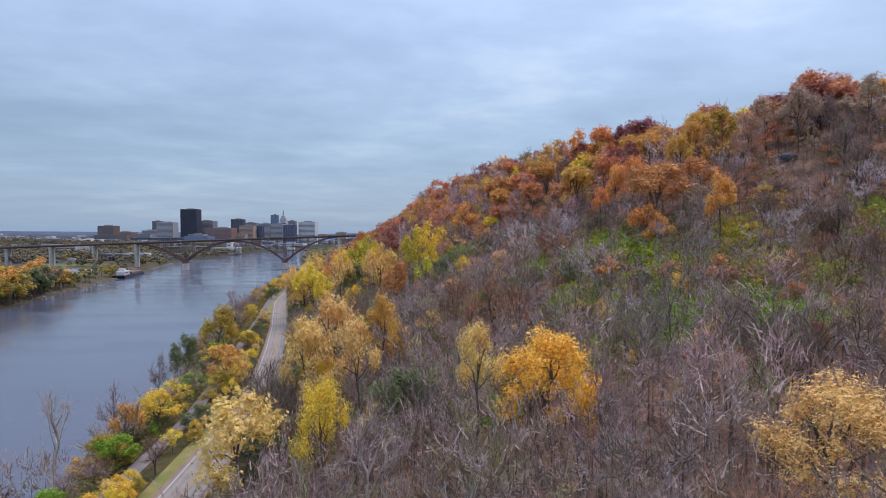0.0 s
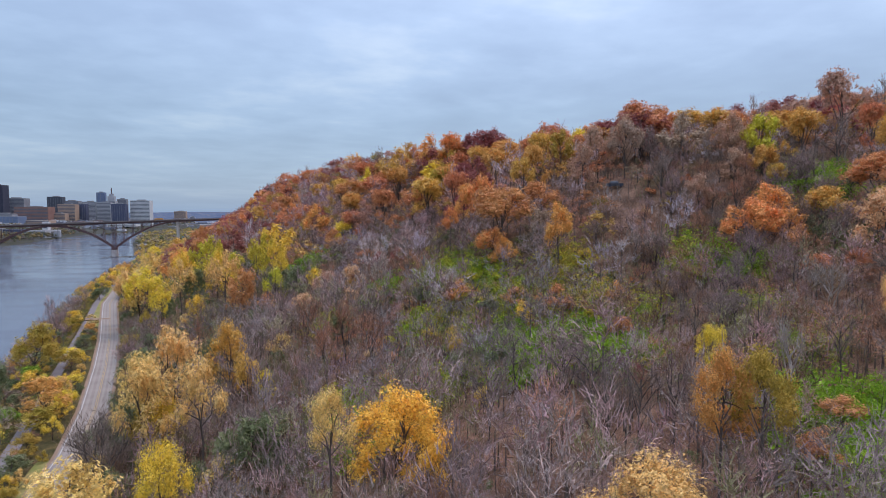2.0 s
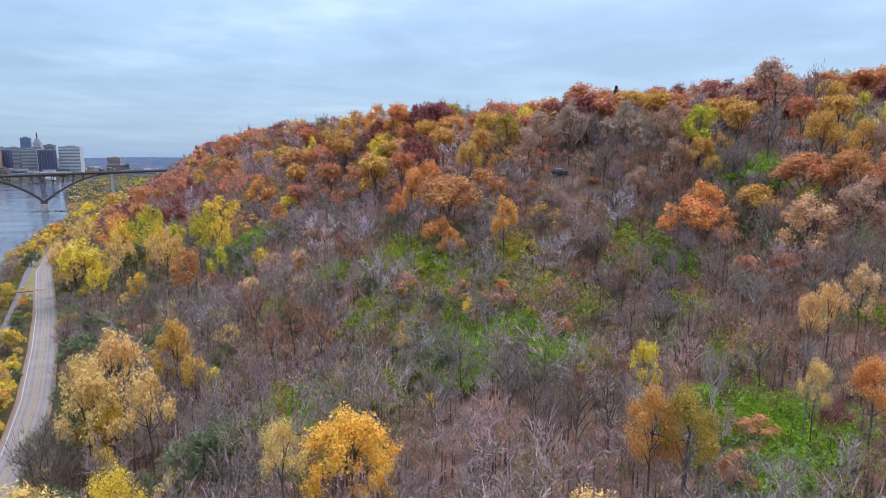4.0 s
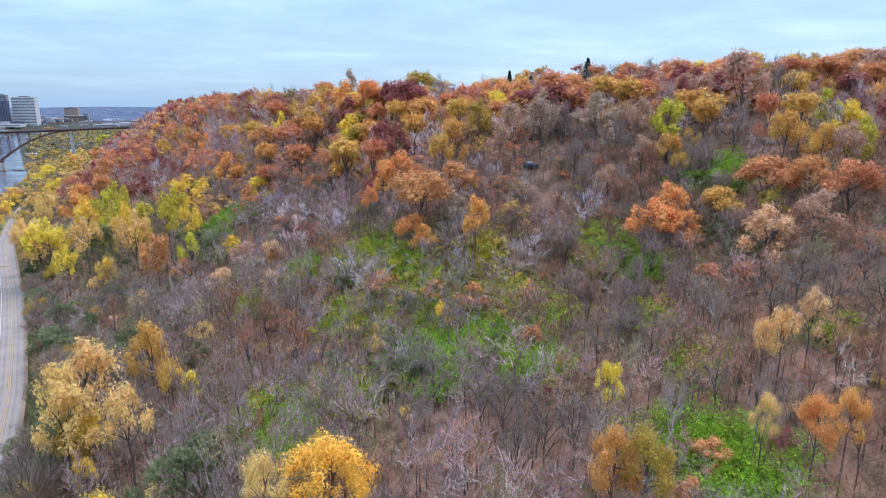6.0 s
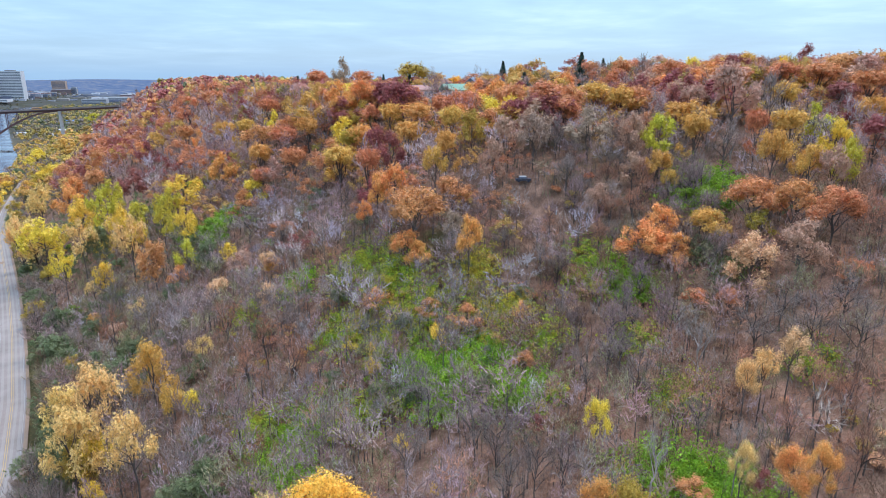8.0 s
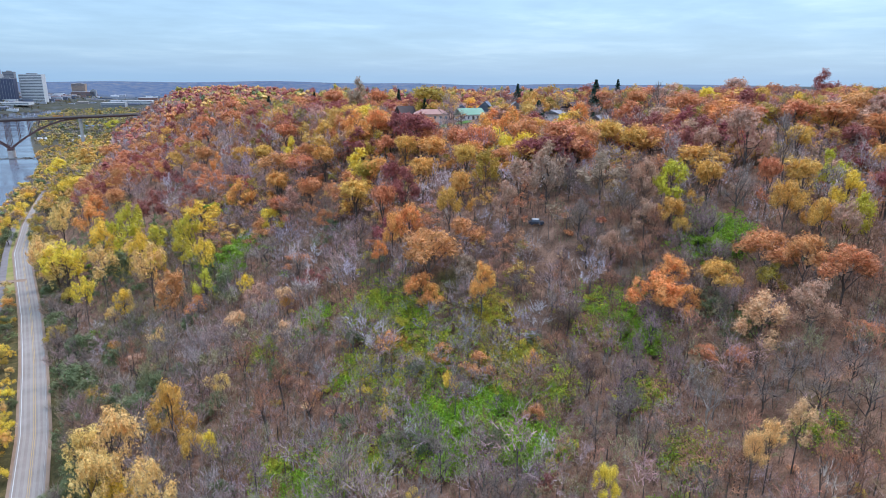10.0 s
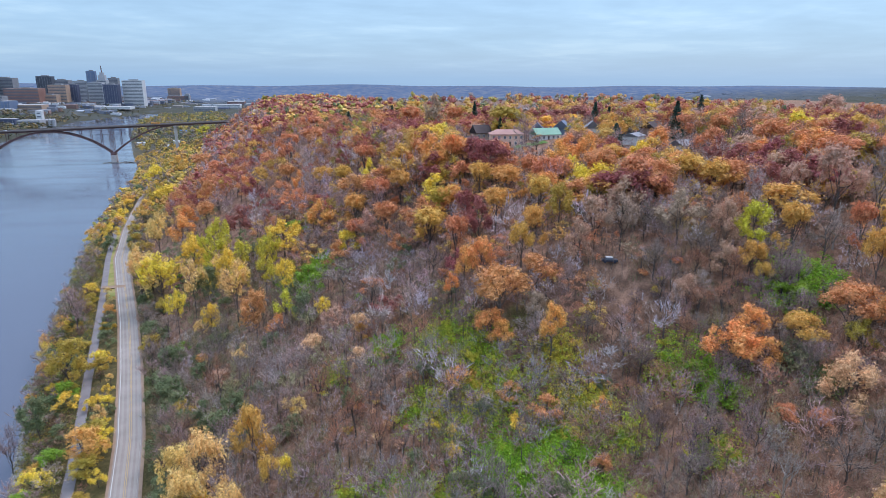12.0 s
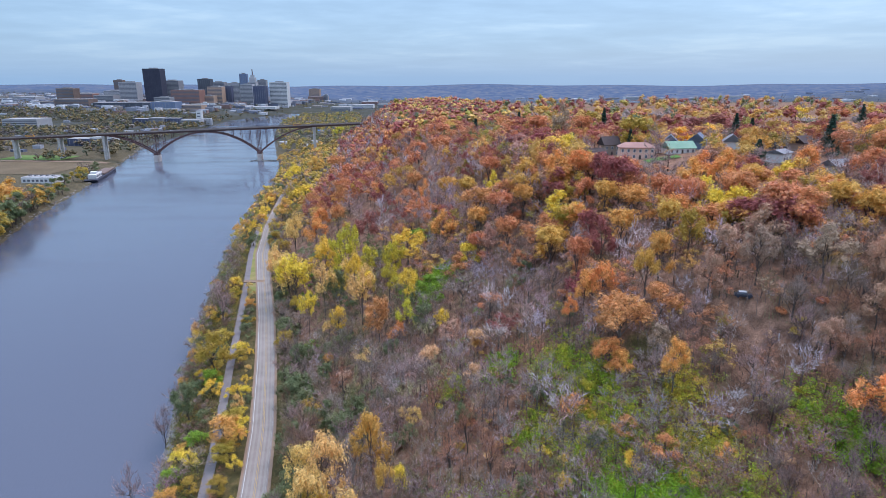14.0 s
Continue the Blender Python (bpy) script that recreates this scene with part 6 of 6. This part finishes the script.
def low_blocks(name, count, seed, xs, ys, keep, label, size=(12, 45), tall=(5, 14)):
    """Small roofs and sheds of the far plain, too many to count."""
    nr = np.random.RandomState(seed)
    quads, cols = [], []
    # greys leaning to blue: the air's haze is put into these colours
    shades = [(0.42, 0.42, 0.44), (0.30, 0.31, 0.34), (0.22, 0.23, 0.27), (0.24, 0.15, 0.13), (0.13, 0.145, 0.19), (0.30, 0.26, 0.23), (0.55, 0.55, 0.56)]
    made = 0
    while made < count:
        x, y = nr.uniform(*xs), nr.uniform(*ys)
        if not keep(x, y):
            continue
        made += 1
        w, d, h = nr.uniform(*size), nr.uniform(*size) * 0.6, nr.uniform(*tall)
        z = float(ground_z(x, y)) - 1
        c = np.array([(-w, -d, 0), (w, -d, 0), (w, d, 0), (-w, d, 0), (-w, -d, 2 * h), (w, -d, 2 * h), (w, d, 2 * h), (-w, d, 2 * h)]) / 2 + np.array([x, y, z])
        for q in ((4, 5, 6, 7), (0, 1, 5, 4), (1, 2, 6, 5), (2, 3, 7, 6), (3, 0, 4, 7)):
            quads.append(c[list(q)])
        cols.append(np.tile(np.array(shades[nr.randint(7)]) * nr.uniform(0.8, 1.15), (20, 1)))
    ob = new(name, array_mesh(name, np.concatenate(quads), 4, WOODS, np.concatenate(cols)))
    tagged(ob, label, "buildings", kind="stuff")


low_blocks("city_blocks", 1300, 51, (-2600, -600), (1950, 3200), lambda x, y: x < -640 and (y > 2200 or x < -780), "low grey, white and brick blocks of the city")
low_blocks("plain_sheds", 150, 52, (-620, 2600), (2350, 3650), lambda x, y: True, "pale sheds and roofs scattered over the far plain", (14, 60), (4, 9))
low_blocks("far_bank_houses", 220, 53, (-1500, -560), (1000, 1950), lambda x, y: far_shore_x(y) - x > 60, "small pale houses between trees on the far bank", (9, 22), (5, 9))

for x, y, w, h, facade in CITY:
    city_building(x, y, w, h, facade)

# the stepped tower with a mast
e = new("spire_tower")
e.location = (-814, 2690, 16)
for nm, r0, z0, z1 in (("base", 17, 0, 96), ("shaft", 12, 96, 114), ("crown", 7, 114, 124)):
    boxes(nm, FACADE["pale"], e, (-r0, -r0, z0, r0, r0, z1), bevel=0.6)
for i in range(10):
    boxes("window_band", GLASS, e, (-15, -17.3, 8 + i * 9, 15, -16.9, 11.5 + i * 9))
boxes("mast", STEEL, e, (-1.6, -1.6, 124, 1.6, 1.6, 148), bevel=0.3, label="dark lattice sign mast")
tagged(e, "tall stepped pale stone tower with a roof mast", "building", "city buildings")

# white grain elevator on the far bank
e = new("grain_elevator")
e.location = (-674, 1720, 2)
boxes("head_house", FACADE["white"], e, (-7, -7, 0, 7, 7, 40), bevel=0.4)
for i in range(3):
    boxes("silo", FACADE["pale"], e, (8 + i * 8.5, -5, 0, 15.5 + i * 8.5, 5, 20), bevel=2.2)
for i in range(4):
    boxes("window", GLASS, e, (-4, -7.2, 8 + i * 8, 4, -6.9, 11 + i * 8))
tagged(e, "white concrete grain elevator on the far river bank", "grain elevator")


# ---- far bank: warehouse, barge, field and lawn ----
def drape(name, x0, x1, y0, y1, mat, label, category, lift=0.25, skew=0.0):
    xs, ys = np.linspace(x0, x1, 18), np.linspace(y0, y1, 12)
    verts = [(x + skew * (y - y0), y, float(ground_z(x + skew * (y - y0), y)) + lift) for y in ys for x in xs]
    faces = [(j * 18 + i, j * 18 + i + 1, j * 18 + i + 19, j * 18 + i + 18) for j in range(11) for i in range(17)]
    return tagged(mesh_object(name, verts, faces, mat), label, category, kind="structure")


FIELD = surface("brown_field", (0.135, 0.10, 0.06), (0.175, 0.13, 0.08), 0.06, 0.95, 0.1, 0.3, 3.0)
LAWN = surface("lawn", (0.10, 0.19, 0.05), (0.15, 0.22, 0.07), 0.1, 0.95, 0.1, 0.3, 4.0)
drape("field", -690, -520, 800, 918, FIELD, "bare brown field on the far bank", "field", 0.4)
drape("lawn", -690, -590, 945, 1000, LAWN, "green lawn below the bridge", "lawn", 0.4)
drape("lawn", -240, -60, 1500, 1640, LAWN, "green park lawn beyond the bridge", "lawn", 0.4)
drape("gravel_lot", -720, -510, 924, 936, SHOULDER, "pale track beside the brown field", "track", 0.5)

e = new("warehouse")
e.location = (-490, 742, 6.2)
boxes("wall", FACADE["white"], e, (-20, -9, -2, 20, 11, 7), bevel=0.2)
boxes("roof", ROOF_FLAT, e, (-19, -8, 7, 19, 10, 7.6))
for i in range(5):
    boxes("roof_vent", FACADE["grey"], e, (-15 + i * 7, -2, 7.6, -12.5 + i * 7, 1, 9))
for i in range(7):
    boxes("window", GLASS, e, (-17.5 + i * 5.2, -9.2, 2, -14.5 + i * 5.2, -8.9, 4.6))
tagged(e, "low white flat-roofed warehouse on the far bank", "warehouse")

e = new("barge")
e.matrix_basis = pose(-463, 822, -0.4, 0, 0, 106)
hull = bmesh.new()
vs = box_faces(hull, -54, -7.5, 0, 54, 7.5, 4.2)
for v_ in vs:
    if v_.co.x < 0 and v_.co.z < 1:
        v_.co.x += 5
bmesh.ops.bevel(hull, geom=list(hull.edges), offset=0.3, segments=1, affect="EDGES")
part("hull", hull, FACADE["umber"], e, "rust-dark steel hull")
boxes("deck_house", FACADE["white"], e, (-44, -5.0, 4.2, -14, 5.0, 9.6), bevel=0.25)
boxes("pilot_house", FACADE["white"], e, (-38, -3.4, 9.6, -28, 3.4, 12.4), bevel=0.2)
boxes("cargo_cover", FACADE["brown"], e, (-8, -6.2, 4.2, 48, 6.2, 6.6), bevel=0.4)
for i in range(4):
    boxes("window", GLASS, e, (-42 + i * 7, -5.15, 6.2, -38 + i * 7, -4.9, 8.0))
tagged(e, "dark moored barge with a pale deck house", "barge")

for k, (x, y, w, d, c) in enumerate([(-278, 1395, 22, 9, "blue"), (-236, 1405, 18, 8, "blue"), (-262, 1150, 12, 8, "white"), (-245, 1160, 10, 8, "white"), (-320, 1230, 16, 5, "white")]):
    e = new("boat_shed")
    e.location = (x, y, max(float(ground_z(x, y)), 0.3) - 0.3)
    boxes("wall", FACADE["white"], e, (-w / 2, -d / 2, 0, w / 2, d / 2, 4), bevel=0.1)
    bm = bmesh.new()
    vs = [bm.verts.new(p) for p in ((-w / 2 - 0.4, -d / 2 - 0.4, 4), (w / 2 + 0.4, -d / 2 - 0.4, 4), (w / 2 + 0.4, d / 2 + 0.4, 4), (-w / 2 - 0.4, d / 2 + 0.4, 4), (-w / 2 - 0.4, 0, 6.4), (w / 2 + 0.4, 0, 6.4))]
    for q in ((0, 1, 5, 4), (2, 3, 4, 5), (0, 4, 3), (1, 2, 5), (3, 2, 1, 0)):
        bm.faces.new([vs[i] for i in q])
    part("roof", bm, BLUE_ROOF if c == "blue" else FACADE["white"], e, "bright blue roof" if c == "blue" else "white canvas roof")
    tagged(e, f"low {'blue' if c == 'blue' else 'white'}-roofed boat shed among trees on the flats", "shed", "boat sheds")

# rock bar by the right-hand pier
nr = np.random.RandomState(8)
parts_ = []
for k in range(160):
    x, y = nr.uniform(-312, -262), nr.uniform(978, 992)
    v_ = nr.normal(size=(3, 3)) * np.array([1.6, 1.2, 0.5]) + np.array([x, y, 0.4])
    parts_.append(np.stack([v_, v_ + nr.normal(size=(3, 3)) * 0.5 + np.array([0, 0, -0.5])]).reshape(-1, 3))
rb = new("rock_bar", array_mesh("rock_bar", np.concatenate(parts_), 3, STONE))
tagged(rb, "low dark rock bar in the river by the bridge pier", "rocks", kind="stuff")


# ---- houses on the bluff top ----
ROOF = {"brown": surface("shingle_brown", (0.075, 0.055, 0.055), (0.10, 0.075, 0.07), 0.5), "red": surface("shingle_red", (0.40, 0.22, 0.18), (0.46, 0.26, 0.21), 0.5), "blue": surface("shingle_blue_grey", (0.16, 0.20, 0.26), (0.20, 0.24, 0.30), 0.5), "green": surface("shingle_green", (0.20, 0.36, 0.25), (0.25, 0.40, 0.29), 0.5), "grey": surface("shingle_grey", (0.24, 0.24, 0.25), (0.30, 0.30, 0.31), 0.5)}
WALLS = {"tan": surface("siding_tan", (0.33, 0.25, 0.20), (0.38, 0.29, 0.23), 0.5), "pink": surface("stucco_pink", (0.70, 0.44, 0.34), (0.76, 0.50, 0.39), 0.5), "white": surface("siding_white", (0.66, 0.66, 0.64), (0.74, 0.73, 0.71), 0.5), "blue": surface("siding_blue", (0.13, 0.17, 0.23), (0.16, 0.20, 0.26), 0.5)}
TRIM = surface("painted_trim", (0.75, 0.74, 0.71), (0.68, 0.67, 0.64), 1.0)


def house(x, y, w, d, h, rise, rot, wall, roof, label, gable=True):
    e = new("house")
    e.matrix_basis = pose(x, y, float(ground_z(x, y)) - 0.3, 0, 0, rot)
    bm = bmesh.new()
    box_faces(bm, -w / 2, -d / 2, 0, w / 2, d / 2, h)
    if gable:
        for s in (-1, 1):
            a = [bm.verts.new(p) for p in ((s * (w / 2 - 0.01), -d / 2, h), (s * (w / 2 - 0.01), d / 2, h), (s * (w / 2 - 0.01), 0, h + rise))]
            bm.faces.new(a)
    part("wall", bm, WALLS[wall], e)
    bm = bmesh.new()
    o, top = 0.5, h + rise + 0.25
    rx = w / 2 + o if gable else w / 2 - d / 2 * 0.8
    pts = [(-w / 2 - o, -d / 2 - o, h - 0.1), (w / 2 + o, -d / 2 - o, h - 0.1), (w / 2 + o, d / 2 + o, h - 0.1), (-w / 2 - o, d / 2 + o, h - 0.1), (-rx, 0, top), (rx, 0, top)]
    low = [bm.verts.new((p[0], p[1], p[2] - 0.25)) for p in pts]
    high = [bm.verts.new(p) for p in pts]
    for q in ((0, 1, 5, 4), (2, 3, 4, 5), (0, 4, 3), (1, 2, 5)):
        bm.faces.new([high[i] for i in q])
        bm.faces.new([low[i] for i in reversed(q)])
    for i, j in ((0, 1), (1, 2), (2, 3), (3, 0)):
        bm.faces.new([low[i], low[j], high[j], high[i]])
    part("roof", bm, ROOF[roof], e)
    storeys = 2 if h > 4.5 else 1
    n = max(int(w / 2.6), 2)
    for st in range(storeys):
        for i in range(n):
            cx = -w / 2 + (i + 0.5) * w / n
            if st == 0 and i == n // 2:
                boxes("door", ROOF["brown"], e, (cx - 0.5, -d / 2 - 0.06, 0.3, cx + 0.5, -d / 2 + 0.02, 2.4))
                continue
            z = 1.0 + st * 2.8
            win = boxes("window", TRIM, e, (cx - 0.62, -d / 2 - 0.07, z - 0.1, cx + 0.62, -d / 2 + 0.02, z + 1.45))
            boxes("pane", GLASS, win, (cx - 0.5, -d / 2 - 0.10, z, cx + 0.5, -d / 2 - 0.075, z + 1.35))
    boxes("chimney", ROOF["red"], e, (w * 0.22, -0.1, h + rise * 0.4, w * 0.22 + 0.9, 0.8, h + rise + 1.1), bevel=0.05)
    return tagged(e, label, "house", "houses on the bluff top")


house(88, 338, 9, 8, 6.2, 3.8, 12, "tan", "brown", "brown-roofed two-storey house with tan walls behind a lawn")
house(79.5, 331, 8.5, 7, 2.8, 2.6, 12, "tan", "brown", "low tan house wing with a steep brown roof")
house(95, 312, 17, 8, 6.2, 1.9, -8, "pink", "red", "pink stucco two-storey house with a red roof", False)
house(122, 341, 8, 7, 5.4, 3.2, 70, "white", "blue", "white gabled house with a blue-grey roof")
house(131, 326, 9, 8, 5.4, 3.4, 60, "blue", "blue", "blue-sided gabled house with a blue-grey roof")
house(145, 318, 8, 8, 4.8, 3.4, 70, "white", "grey", "white gabled house with a grey roof")
house(116, 312, 14, 8, 3.2, 2.8, 10, "white", "green", "white cottage with a pale green roof")
house(143, 268, 9, 7, 4.2, 1.0, 40, "white", "grey", "pale flat-fronted house with a low grey roof")
house(151, 240, 9, 7, 3.2, 2.0, 20, "white", "grey", "low house with a grey shingled roof among trees")
house(172, 303, 10, 8, 4.5, 2.8, 30, "tan", "brown", "house with a dark brown roof under maroon trees")
house(215, 330, 11, 8, 5.2, 3.0, -20, "white", "grey", "white house glimpsed between autumn trees")
house(186, 352, 10, 8, 5.2, 3.0, 15, "blue", "grey", "blue-sided house glimpsed between autumn trees")
drape("lawn", 70, 84, 313, 324, LAWN, "green front lawn before the brown house", "lawn", 0.3)
drape("lawn", 96, 112, 296, 303, LAWN, "green front lawn before the pink house", "lawn", 0.3)
drape("street", 60, 200, 318, 324, ASPHALT, "grey street along the bluff top", "street", 0.35)

# car parked at the edge of the slope
CAR_PAINT = surface("car_paint_dark", (0.03, 0.035, 0.05), (0.04, 0.045, 0.06), 1.0, 0.3, 0.5, 0.0)
car = new("car")
car.matrix_basis = pose(75.9, 150.4, float(ground_z(75.9, 150.4)) + 0.15, 0, 0, -18)
bm = bmesh.new()
box_faces(bm, -2.1, -0.88, 0.3, 2.1, 0.88, 0.95)
bmesh.ops.bevel(bm, geom=list(bm.edges), offset=0.12, segments=2, affect="EDGES")
part("body", bm, CAR_PAINT, car)
bm = bmesh.new()
vs = box_faces(bm, -1.5, -0.78, 0.92, 0.9, 0.78, 1.5)
for v_ in vs:
    if v_.co.z > 1.2:
        v_.co.x *= 0.72
        v_.co.y *= 0.86
bmesh.ops.bevel(bm, geom=list(bm.edges), offset=0.06, segments=2, affect="EDGES")
part("cabin", bm, GLASS, car, "glazed cabin reflecting the sky")
boxes("roof", FACADE["white"], car, (-1.15, -0.68, 1.46, 0.7, 0.68, 1.56), bevel=0.03, label="pale blue-white roof")
for wx_ in (-1.3, 1.3):
    for wy_ in (-0.84, 0.84):
        bm = bmesh.new()
        bmesh.ops.create_cone(bm, cap_ends=True, segments=16, radius1=0.33, radius2=0.33, depth=0.22, matrix=pose(wx_, wy_, 0.33, 90, 0, 0))
        part("wheel", bm, FACADE["umber"], car)
tagged(car, "dark car with a pale roof parked among the trees", "car")

post = boxes("marker_post", FACADE["white"], None, (79.9, 138.9, float(ground_z(80, 139)) - 0.2, 80.2, 139.2, float(ground_z(80, 139)) + 1.9), bevel=0.04)
tagged(post, "slim white marker post on the leaf-strewn slope", "post")
